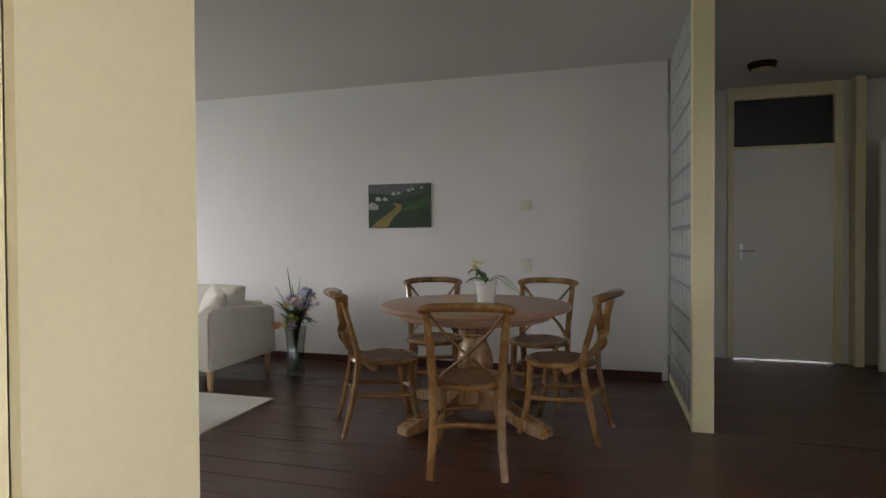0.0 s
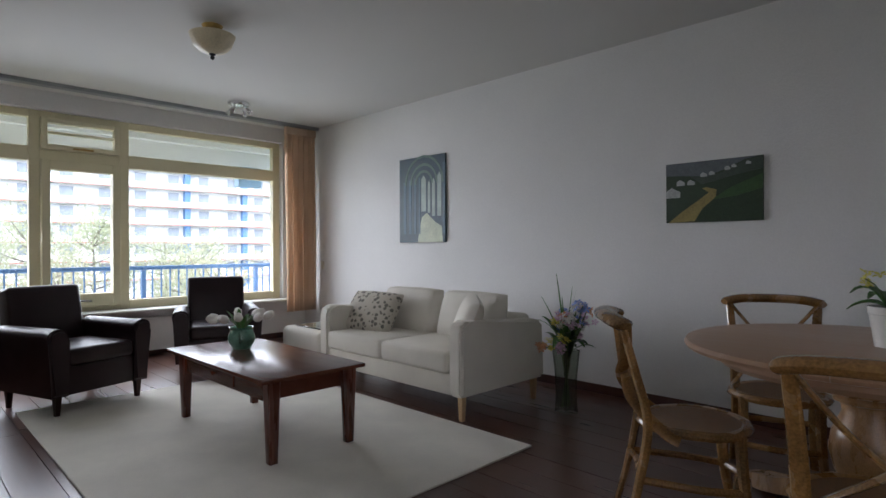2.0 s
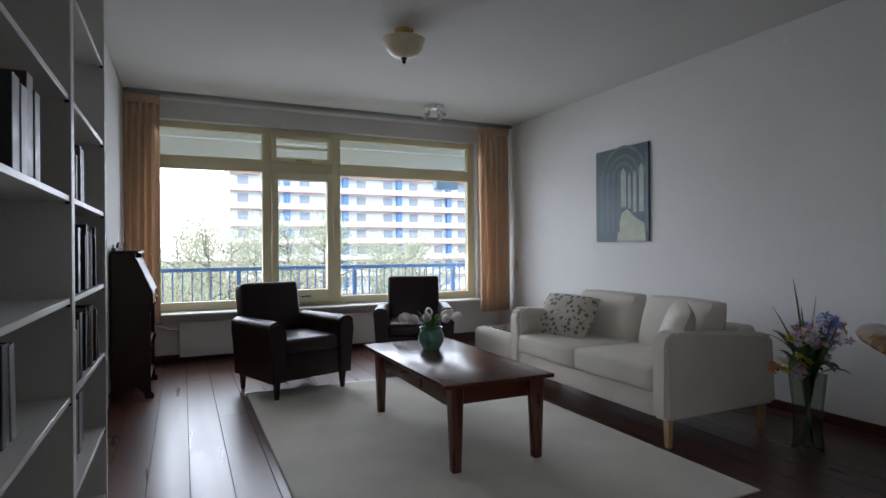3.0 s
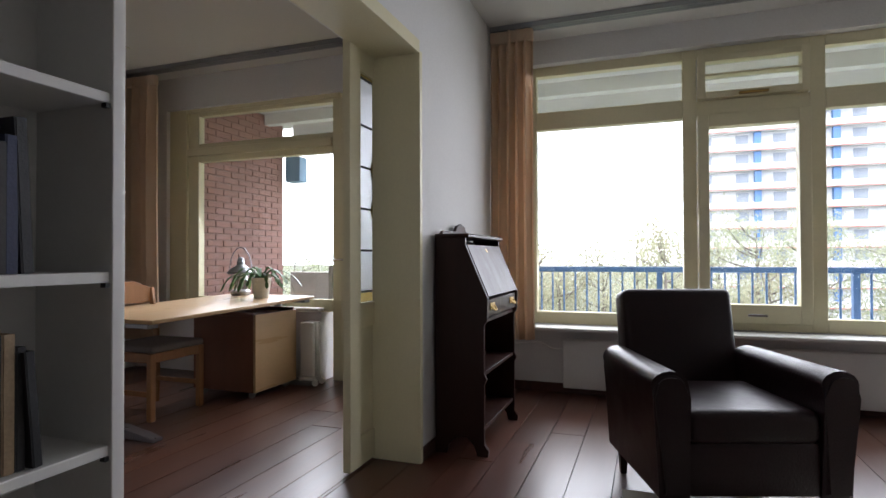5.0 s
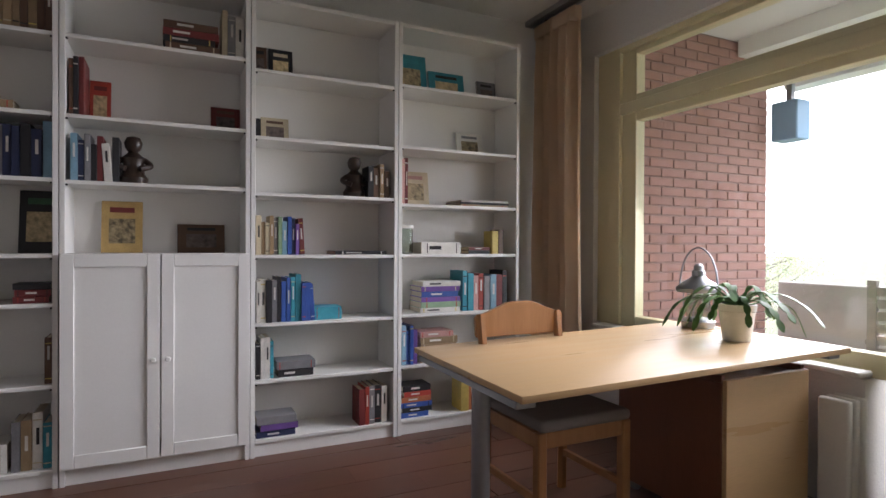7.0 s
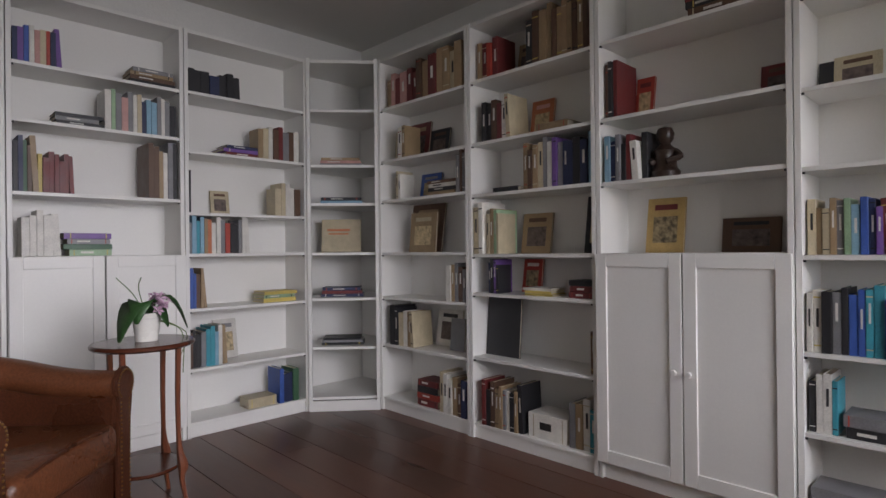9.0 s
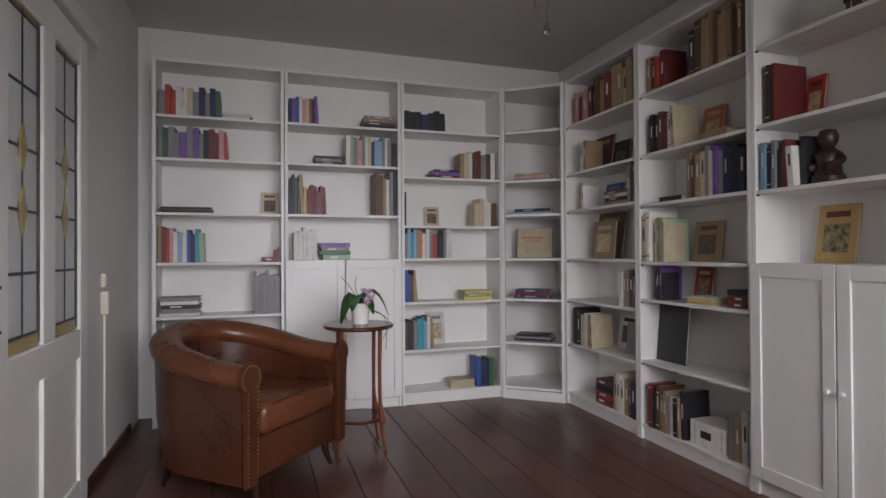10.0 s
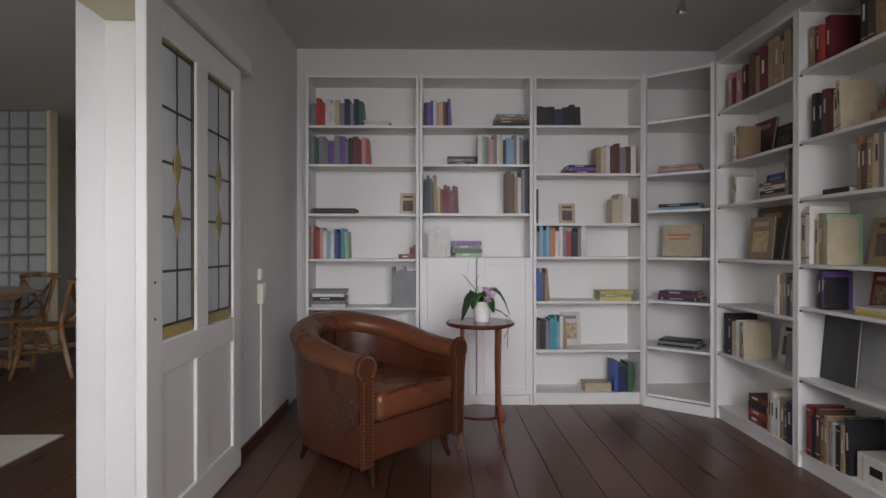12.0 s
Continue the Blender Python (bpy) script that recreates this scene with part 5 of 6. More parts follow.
t = thing("radiator", "long flat cream panel radiator under the window", "radiator")
boxes("panel", M_RADI, t, (-6.03, 1.5, 0.05, -5.97, 4.3, 0.40), r=0.008, seg=2)
boxes("grille", M_RADI, t, (-6.025, 1.52, 0.4, -5.975, 4.28, 0.405), r=0.002)
boxes("bracket", M_RADI, t, (-6.05, 1.7, 0.1, -6.03, 1.74, 0.36), (-6.05, 4.06, 0.1, -6.03, 4.1, 0.36))
bm = bmesh.new()
tube(bm, curve_points([(-6.0, 1.5, 0.33), (-6.0, 1.42, 0.33), (-6.02, 1.3, 0.37), (-6.03, 1.12, 0.345)], 4), 0.008, 7)
part("pipe", bm, M_RADI, t)


# ---- pictures ----
def paint(name, c):
    return material(name, c, 0.5, vary=0.3, scale=14, bump=0.6, fine=90)


def poly_patch(name, pts, x, y, w, h, lift, mat, parent):
    bm = bmesh.new()
    prism(bm, [(x + u * w, y + v * h) for u, v in pts], NY - 0.0215 - lift, NY - 0.0205, "Y")
    return part(name, bm, mat, parent, smooth=False)


t = thing("landscape_painting", "small oil landscape with a yellow path between green hills", "painting")
boxes("canvas", paint("oil_dark_green", (0.024, 0.045, 0.02)), t, (-1.236, NY - 0.021, 1.298, -0.62, NY - 0.001, 1.708), r=0.002)
P = (-1.236, 1.298, 0.616, 0.41)
poly_patch("painted_sky", [(0, 0.80), (0.2, 0.78), (0.45, 0.74), (0.6, 0.82), (0.85, 0.97), (1, 1), (0, 1)], *P, 0.0004, paint("oil_grey_sky", (0.11, 0.125, 0.135)), t)
poly_patch("painted_ridge", [(0.25, 0.78), (0.4, 0.72), (0.62, 0.80), (0.85, 0.96), (1, 0.98), (1, 0.80), (0.7, 0.72), (0.4, 0.62)], *P, 0.0007, paint("oil_dark_ridge", (0.05, 0.07, 0.05)), t)
poly_patch("painted_path", [(0.03, 0.0), (0.32, 0.02), (0.40, 0.22), (0.54, 0.40), (0.55, 0.52), (0.44, 0.57), (0.40, 0.55), (0.47, 0.48), (0.36, 0.36), (0.18, 0.18)], *P, 0.001, paint("oil_ochre", (0.27, 0.21, 0.065)), t)
poly_patch("painted_field", [(0.5, 0.36), (0.7, 0.55), (1, 0.72), (1, 0.5), (0.75, 0.4)], *P, 0.0008, paint("oil_bright_green", (0.038, 0.09, 0.026)), t)
M_OILW = paint("oil_white", (0.42, 0.43, 0.42))
for a, b, s in ((0.0, 0.42, 0.16), (0.12, 0.62, 0.09), (0.24, 0.62, 0.08), (0.38, 0.74, 0.07), (0.47, 0.76, 0.06), (0.63, 0.82, 0.06), (0.70, 0.85, 0.05), (0.84, 0.88, 0.05)):
    poly_patch("painted_house", [(a, b), (a + s, b), (a + s, b + s * 0.6), (a + s * 0.4, b + s * 1.1), (a, b + s * 0.7)], *P, 0.0013, M_OILW, t)

t = thing("arcade_painting", "tall blue-green oil painting of a church arcade", "painting")
boxes("canvas", paint("oil_deep_teal", (0.028, 0.06, 0.078)), t, (-4.117, NY - 0.021, 1.187, -3.43, NY - 0.001, 2.063), r=0.002)
P = (-4.117, 1.187, 0.687, 0.876)
poly_patch("painted_floor", [(0.42, 0.0), (0.95, 0.0), (0.93, 0.18), (0.78, 0.24), (0.62, 0.34), (0.52, 0.3), (0.45, 0.14)], *P, 0.0005, paint("oil_pale_floor", (0.42, 0.46, 0.32)), t)
M_ARC = paint("oil_pale_light", (0.33, 0.41, 0.36))
for a, w, b, c in ((0.50, 0.10, 0.36, 0.78), (0.64, 0.05, 0.34, 0.72), (0.73, 0.06, 0.3, 0.74), (0.84, 0.08, 0.3, 0.80)):
    poly_patch("painted_arch", [(a, b), (a + w, b), (a + w, c - 0.05), (a + w / 2, c), (a, c - 0.05)], *P, 0.0009, M_ARC, t)
M_ARB = paint("oil_mid_blue", (0.055, 0.115, 0.155))
for a, w, c in ((0.1, 0.06, 0.72), (0.22, 0.06, 0.74), (0.34, 0.05, 0.76), (0.44, 0.04, 0.76), (0.95, 0.05, 0.9)):
    poly_patch("painted_column", [(a, 0.1), (a + w, 0.1), (a + w, c), (a, c)], *P, 0.0008, M_ARB, t)
M_ARG = paint("oil_vault_green", (0.09, 0.16, 0.13))
for r in (0.2, 0.3, 0.42):
    arc = [(0.55 + r * math.cos(math.pi * k / 10), 0.68 + 0.8 * r * math.sin(math.pi * k / 10)) for k in range(11)]
    inner = [(0.55 + (r - 0.035) * math.cos(math.pi * k / 10), 0.68 + 0.8 * (r - 0.035) * math.sin(math.pi * k / 10)) for k in range(10, -1, -1)]
    poly_patch("painted_vault", arc + inner, *P, 0.0011 + r * 0.001, M_ARG, t)


def wall_plate(name, label, cat, m, w, h, d, dots=(), mat=None):
    """A plastic wall fitting; local: face towards -y."""
    t = thing(name, label, cat, m)
    boxes("plate", mat or M_IVORY, t, (-w / 2, -d, -h / 2, w / 2, 0, h / 2), r=0.004, seg=2)
    for x, z, s in dots:
        boxes("insert", M_IVORY, t, (x - s, -d - 0.003, z - s, x + s, -d, z + s), r=0.002)
    return t


wall_plate("thermostat", "small ivory room thermostat on the white wall", "thermostat", pose(0.262, NY, 1.478), 0.09, 0.075, 0.025, [(0.015, 0.0, 0.012)])
wall_plate("wall_socket", "ivory double wall socket", "socket", pose(0.262, NY, 0.955), 0.08, 0.115, 0.025, [(0, 0.028, 0.02), (0, -0.028, 0.02)])
wall_plate("wall_socket", "ivory wall socket beside the curtain", "socket", pose(-5.62, NY, 0.92), 0.06, 0.1, 0.02, [(0, 0, 0.018)])
wall_plate("light_switch", "white light switch above a cable duct", "switch", pose(-1.49, PS, 0.975), 0.07, 0.07, 0.022, [(0, 0, 0.018)])
wall_plate("wall_socket", "white surface-mounted wall socket", "socket", pose(-1.49, PS, 0.86), 0.08, 0.12, 0.035, [(0, 0, 0.022)])
wall_plate("cable_duct", "thin white cable duct down to the skirting", "cable duct", pose(-1.47, PS, 0.43), 0.018, 0.74, 0.012)


# ---- lamps ----
t = thing("ceiling_lamp", "alabaster glass bowl ceiling lamp with dark finial", "ceiling lamp", pose(-3.37, 2.94, 0))
bm = bmesh.new()
lathe(bm, [(0.0, 2.455), (0.04, 2.46), (0.09, 2.48), (0.125, 2.515), (0.14, 2.555), (0.15, 2.585), (0.145, 2.585), (0.13, 2.55), (0.08, 2.485), (0.0, 2.465)], 32)
part("shade", bm, M_SHADE, t)
bm = bmesh.new()
lathe(bm, [(0, 2.415), (0.012, 2.425), (0.016, 2.437), (0.01, 2.445), (0.022, 2.452), (0.022, 2.459), (0, 2.462)], 16)
part("finial", bm, M_BLACK, t)
bm = bmesh.new()
lathe(bm, [(0.0, 2.46), (0.006, 2.46), (0.006, 2.62), (0.06, 2.625), (0.07, 2.65), (0, 2.65)], 16)
part("ceiling_rose", bm, M_BRASS, t)


def spot_head(t, at, aim):
    bm = bmesh.new()
    vs = lathe(bm, [(0, 0.0), (0.012, 0.0), (0.018, 0.02), (0.026, 0.055), (0.03, 0.06), (0.026, 0.058), (0.015, 0.03), (0, 0.028)], 16)
    d = Vector(aim).normalized()
    turn(vs, Matrix.Translation(at) @ d.to_track_quat("Z", "Y").to_matrix().to_4x4())
    return part("spot", bm, M_CHROME, t)


t = thing("spotlight_cluster", "chrome ceiling plate with four small spotlights", "spotlight", pose(-5.2, 3.98, 0))
bm = bmesh.new()
lathe(bm, [(0, 2.61), (0.10, 2.615), (0.11, 2.64), (0.11, 2.65), (0, 2.65)], 28)
part("plate", bm, M_CHROME, t)
for k in range(4):
    a = 0.6 + k * math.pi / 2
    bm = bmesh.new()
    tube(bm, [(0.07 * math.cos(a), 0.07 * math.sin(a), 2.62), (0.09 * math.cos(a), 0.09 * math.sin(a), 2.585)], 0.006, 6)
    part("arm", bm, M_CHROME, t)
    spot_head(t, (0.09 * math.cos(a), 0.09 * math.sin(a), 2.585), (math.cos(a) * 0.7, math.sin(a) * 0.7, -0.8))

t = thing("spotlight_rail", "thin chrome ceiling rail with small spotlights", "spotlight")
bm = bmesh.new()
tube(bm, [(-4.95, -1.56, 2.59), (-3.4, -1.57, 2.59), (-1.7, -1.6, 2.59)], 0.005, 6)
part("rail", bm, M_CHROME, t)
for x in (-4.9, -3.4, -1.74):
    bm = bmesh.new()
    tube(bm, [(x, -1.57, 2.59), (x, -1.57, 2.65)], 0.006, 6)
    part("stand_off", bm, M_CHROME, t)
for x in (-4.72, -4.11, -3.4, -2.4, -1.93):
    bm = bmesh.new()
    tube(bm, [(x, -1.57, 2.59), (x + 0.012, -1.55, 2.52), (x, -1.545, 2.44)], 0.004, 6)
    part("arm", bm, M_CHROME, t)
    spot_head(t, (x, -1.545, 2.43), (0.05, 0.1, -1))

t = thing("hall_ceiling_lamp", "round flush ceiling lamp in the hall", "ceiling lamp", pose(2.2, 5.6, 0))
bm = bmesh.new()
lathe(bm, [(0, 2.60), (0.09, 2.60), (0.10, 2.605), (0.11, 2.63), (0.115, 2.65), (0, 2.65)], 28)
part("rim", bm, M_SECRET, t)
bm = bmesh.new()
lathe(bm, [(0, 2.592), (0.06, 2.594), (0.085, 2.6), (0, 2.601)], 24)
part("diffuser", bm, M_SHADE, t)


# ---- study furniture ----
t = thing("desk_table", "beech-topped desk on grey steel T legs", "desk", pose(-4.905, -0.85, 0, 0, 0, -1.5))
top = boxes("tabletop", M_BEECH, t, (-0.77, -0.42, -0.012, 0.755, 0.42, 0.012), r=0.004, seg=2)
top.matrix_basis = pose(0, 0, 0.675, 0, 1.3, 0)
boxes("crossbar", M_STEEL, t, (-0.71, -0.32, 0.60, 0.70, -0.28, 0.625), r=0.003)
for x, zt in ((-0.73, 0.678), (0.715, 0.645)):
    boxes("leg_plate", M_STEEL, t, (x - 0.035, -0.38, zt - 0.025, x + 0.035, 0.38, zt), r=0.003)
    bm = bmesh.new()
    tube(bm, [(x, 0.1, 0.03), (x, 0.1, 0.33), (x, 0.1, zt - 0.024)], 0.032, 18)
    part("column", bm, M_STEEL, t)
    bm = bmesh.new()
    prism(bm, [(-0.3, 0.0), (0.42, 0.0), (0.42, 0.02), (0.33, 0.035), (0.17, 0.065), (0.03, 0.065), (-0.24, 0.035), (-0.3, 0.02)], x - 0.035, x + 0.035, "X")
    bmesh.ops.bevel(bm, geom=list(bm.edges), offset=0.006, segments=2, affect="EDGES")
    part("foot", bm, M_STEEL, t)

t = thing("drawer_cabinet", "beech rolling drawer cabinet beneath the desk", "cabinet", pose(-5.585, -1.08, 0))
boxes("body", M_BEECHSHADED, t, (0, 0, 0.05, 0.495, 0.535, 0.588), r=0.003)
boxes("front_panel", M_BEECH, t, (0.002, 0.536, 0.05, 0.493, 0.556, 0.602), r=0.002)
boxes("rim", M_BEECHSHADED, t, (0, 0, 0.589, 0.495, 0.02, 0.618), (0, 0.02, 0.589, 0.02, 0.534, 0.618), (0.475, 0.02, 0.589, 0.495, 0.534, 0.618), r=0.002)
for x in (0.05, 0.445):
    for y in (0.06, 0.49):
        bm = bmesh.new()
        vs = lathe(bm, [(0, -0.012), (0.024, -0.012), (0.024, 0.012), (0, 0.012)], 14)
        turn(vs, pose(x, y, 0.024, 0, 90, 30))
        box(bm, x - 0.015, y - 0.015, 0.025, x + 0.015, y + 0.015, 0.05)
        part("castor", bm, M_STEEL, t)


def desk_chair():
    t = thing("desk_chair", "orange pine chair with a grey padded seat", "chair", pose(-4.65, -0.985, 0))
    for s in (-1, 1):
        boxes("front_leg", M_PINE, t, (s * 0.2 - 0.02, 0.17, 0, s * 0.2 + 0.02, 0.21, 0.42), r=0.005)
        bm = bmesh.new()
        tube(bm, curve_points([(s * 0.2, -0.2, 0), (s * 0.2, -0.195, 0.42), (s * 0.2, -0.25, 0.80)], 5), 0.022, 6)
        part("back_leg", bm, M_PINE, t)
        boxes("side_rail", M_PINE, t, (s * 0.2 - 0.014, -0.185, 0.36, s * 0.2 + 0.014, 0.17, 0.42), r=0.003)
        boxes("stretcher", M_PINE, t, (s * 0.2 - 0.01, -0.185, 0.15, s * 0.2 + 0.01, 0.17, 0.18), r=0.003)
    boxes("front_rail", M_PINE, t, (-0.18, 0.176, 0.36, 0.18, 0.204, 0.42), r=0.003)
    bm = bmesh.new()
    box(bm, -0.215, -0.2, 0.42, 0.215, 0.22, 0.465, r=0.02, seg=4)
    part("seat_pad", bm, M_GREYCLOTH, t, "grey padded seat")
    bm = bmesh.new()
    prism(bm, [(-0.225, 0.70), (0.225, 0.70), (0.23, 0.79), (0.15, 0.815), (0.06, 0.85), (-0.06, 0.85), (-0.15, 0.815), (-0.23, 0.79)], -0.262, -0.238, "Y")
    bmesh.ops.bevel(bm, geom=list(bm.edges), offset=0.005, segments=2, affect="EDGES")
    part("top_rail", bm, M_PINE, t)
    boxes("back_rail", M_PINE, t, (-0.18, -0.23, 0.55, 0.18, -0.21, 0.60), r=0.004)
    return t


desk_chair()


def cactus():
    rng = random.Random(5)
    t = thing("potted_cactus", "trailing green leaf cactus in a white pot", "plant", pose(-5.42, -0.73, 0.6995))
    pot(t, 0.075, 0.155, M_POT)
    for k in range(20):
        a = rng.uniform(0, 6.28)
        r = rng.uniform(0.15, 0.33)
        h = rng.uniform(-0.03, 0.04)
        pts = [Vector((0, 0, 0.14)), Vector((r * 0.45 * math.cos(a), r * 0.45 * math.sin(a), 0.2 + h)), Vector((r * 0.8 * math.cos(a), r * 0.8 * math.sin(a), 0.16 + h * 0.6)), Vector((r * math.cos(a), r * math.sin(a), 0.06 + h * 0.5 + rng.uniform(-0.02, 0.05)))]
        line = curve_points(pts, 5)
        bm = bmesh.new()
        rows = []
        for i, p in enumerate(line):
            d = line[min(i + 1, len(line) - 1)] - line[max(i - 1, 0)]
            side = d.cross(Vector((0, 0, 1)))
            side = side.normalized() if side.length > 1e-5 else Vector((1, 0, 0))
            w = (0.014 if i % 3 else 0.006) if i < len(line) - 1 else 0.004
            up = Vector((0, 0, 0.002))
            rows.append([bm.verts.new(v) for v in (p + side * w + up, p - side * w + up, p - side * w - up, p + side * w - up)])
        for a_, b_ in zip(rows, rows[1:]):
            for i in range(4):
                bm.faces.new((a_[i], a_[(i + 1) % 4], b_[(i + 1) % 4], b_[i]))
        bm.faces.new(rows[0])
        bm.faces.new(rows[-1][::-1])
        part("branch", bm, M_LEAF, t)
    return t


cactus()

t = thing("lantern", "grey metal storm lantern with a round handle", "lantern", pose(-5.58, -1.06, 0.703))
bm = bmesh.new()
lathe(bm, [(0, 0), (0.075, 0), (0.08, 0.03), (0.06, 0.045), (0, 0.045)], 24)
part("base", bm, M_STEEL, t)
bm = bmesh.new()
lathe(bm, [(0.052, 0.046), (0.056, 0.1), (0.052, 0.17), (0.05, 0.17), (0.053, 0.1), (0.05, 0.046)], 24)
part("glass", bm, M_VASE, t)
bm = bmesh.new()
lathe(bm, [(0.0, 0.17), (0.10, 0.172), (0.105, 0.19), (0.08, 0.215), (0.045, 0.235), (0.03, 0.25), (0.03, 0.275), (0.022, 0.28), (0.022, 0.30), (0.012, 0.31), (0, 0.312)], 26)
part("hood", bm, M_STEEL, t)
for k in range(4):
    a = k * math.pi / 2 + 0.4
    bm = bmesh.new()
    tube(bm, [(0.07 * math.cos(a), 0.07 * math.sin(a), 0.04), (0.07 * math.cos(a), 0.07 * math.sin(a), 0.175)], 0.003, 5)
    part("guard_rod", bm, M_STEEL, t)
bm = bmesh.new()
tube(bm, [(0.0, 0.11 * math.cos(math.pi * k / 16), 0.2 + 0.19 * math.sin(math.pi * k / 16)) for k in range(17)], 0.004, 6)
part("handle", bm, M_STEEL, t)

t = thing("oil_radiator", "white finned electric radiator on castors", "heater", pose(-5.66, -0.45, 0))
for k in range(3):
    bm = bmesh.new()
    box(bm, -0.07 + k * 0.05, -0.05, 0.07, -0.035 + k * 0.05, 0.07, 0.50, r=0.012, seg=3)
    part("fin", bm, M_RADI, t)
for x in (-0.05, 0.05):
    bm = bmesh.new()
    tube(bm, [(x, -0.06, 0.055), (x, 0.08, 0.055)], 0.016, 8)
    for y in (-0.06, 0.08):
        turn(lathe(bm, [(0, -0.01), (0.024, -0.01), (0.024, 0.01), (0, 0.01)], 12), pose(x, y, 0.0245, 0, 90, 0))
    part("castor_bar", bm, M_RADI, t)


def tub_chair():
    """Low round-backed leather chair; local facing +y."""
    t = thing("tub_chair", "tan brown leather tub chair with brass studs", "armchair", heading(-1.80, 0.10, -0.67, -0.74))
    n = 40
    path = []
    for i in range(n + 1):
        f = i / n
        if f < 0.22:
            x, y = -0.33, 0.33 - (0.33 + 0.02) * f / 0.22
        elif f > 0.78:
            x, y = 0.33, -0.02 + (0.35) * (f - 0.78) / 0.22
        else:
            a = math.pi + math.pi * (f - 0.22) / 0.56
            x, y = 0.33 * math.cos(a), -0.02 + 0.36 * math.sin(a)
        lift = 0.5 - 0.5 * math.cos(2 * math.pi * min(1, max(0, (f - 0.0) / 1.0)))
        path.append((x, y, 0.575 + 0.12 * lift ** 1.3))
    # shell: outer and inner skins under the roll
    bm = bmesh.new()
    rows = []
    for x, y, z in path:
        c = Vector((x, y - (-0.02), 0))
        nrm = Vector((x, y + 0.02 if y < -0.02 else 0, 0)).normalized()
        o, i2 = Vector((x, y, 0)) + nrm * 0.045, Vector((x, y, 0)) - nrm * 0.045
        taper = 0.93
        rows.append([bm.verts.new((o.x * taper, o.y * taper, 0.115)), bm.verts.new((o.x, o.y, 0.35)), bm.verts.new((o.x * 1.02, o.y * 1.02, z - 0.01)), bm.verts.new((i2.x, i2.y, z - 0.01)), bm.verts.new((i2.x * 0.97, i2.y * 0.97, 0.35)), bm.verts.new((i2.x * 0.95, i2.y * 0.95, 0.115))])
    for a, b in zip(rows, rows[1:]):
        for k in range(6):
            bm.faces.new((a[k], a[(k + 1) % 6], b[(k + 1) % 6], b[k]))
    bm.faces.new(rows[0])
    bm.faces.new(rows[-1][::-1])
    part("shell", bm, M_TAN, t)
    bm = bmesh.new()
    tube(bm, path, [0.068 + 0.01 * math.sin(math.pi * i / n) for i in range(n + 1)], 12, 0.8)
    part("rolled_top", bm, M_WORN, t, "worn lighter leather roll")
    bm = bmesh.new()
    box(bm, -0.29, -0.26, 0.13, 0.29, 0.33, 0.31, r=0.015, seg=2)
    part("seat_base", bm, M_TAN, t)
    bm = bmesh.new()
    box(bm, -0.275, -0.25, 0.31, 0.275, 0.36, 0.445, r=0.04, seg=4)
    for v in bm.verts:
        if v.co.z > 0.38:
            v.co.z += 0.03 * (1 - (v.co.x / 0.28) ** 2)
    cu = part("seat_cushion", bm, M_WORN, t, "worn lighter leather cushion")
    for z, up in ((0.428, 0.026), (0.328, 0.0)):
        bm = bmesh.new()
        edge = [(-0.262, -0.15, z)] + [(-0.262 + 0.0655 * k, 0.352 if 0 < k < 8 else 0.335, z + up * (1 - ((k - 4) / 4) ** 2)) for k in range(9)] + [(0.262, -0.15, z)]
        tube(bm, edge, 0.006, 6)
        part("piping", bm, M_TAN, cu)
    for s in (-1, 1):
        cx, cz, cr = s * 0.338, 0.578, 0.066
        arc = [(cx + cr * math.cos(a), cz + cr * math.sin(a)) for a in [math.radians(-55 + 290 * k / 18) for k in range(19)]]
        outline = [(s * 0.33 + 0.036, 0.115), (s * 0.33 + 0.04, 0.44)] + arc + [(s * 0.33 - 0.04, 0.44), (s * 0.33 - 0.036, 0.115)]
        bm = bmesh.new()
        prism(bm, outline, 0.325, 0.35, "Y")
        bmesh.ops.bevel(bm, geom=[e for e in bm.edges if abs(e.verts[0].co.y - e.verts[1].co.y) < 1e-5], offset=0.007, segments=2, affect="EDGES")
        fr = part("arm_front", bm, M_TAN, t)
        bm = bmesh.new()
        dots = [(s * 0.33 + e * 0.029, 0.135 + k * 0.0165) for e in (-1, 1) for k in range(24)]
        dots += [(cx + (cr - 0.012) * math.cos(a), cz + (cr - 0.012) * math.sin(a)) for a in [math.radians(-50 + 280 * k / 20) for k in range(21)]]
        for px, pz in dots:
            bmesh.ops.create_uvsphere(bm, u_segments=6, v_segments=4, radius=0.0042, matrix=Matrix.Translation((px, 0.351, pz)))
        tagged(part("stud_trim", bm, M_OLDBRASS, fr, "close line of brass studs"), kind="stuff")
        for y in (-0.22, 0.29):
            bm = bmesh.new()
            tube(bm, curve_points([(s * 0.26, y, 0.13), (s * 0.262, y + 0.01 * (1 if y > 0 else -1), 0.07), (s * 0.275, y + 0.03 * (1 if y > 0 else -1), 0.008)], 4), [0.024 - 0.0016 * i for i in range(9)], 8)
            part("leg", bm, M_SECRET, t)
    bm = bmesh.new()
    tube(bm, curve_points([(0, -0.31, 0.66), (0, -0.315, 0.55), (0, -0.30, 0.40)], 4), 0.004, 5)
    part("back_seam", bm, M_LEATHER, t)
    return t


tub_chair()


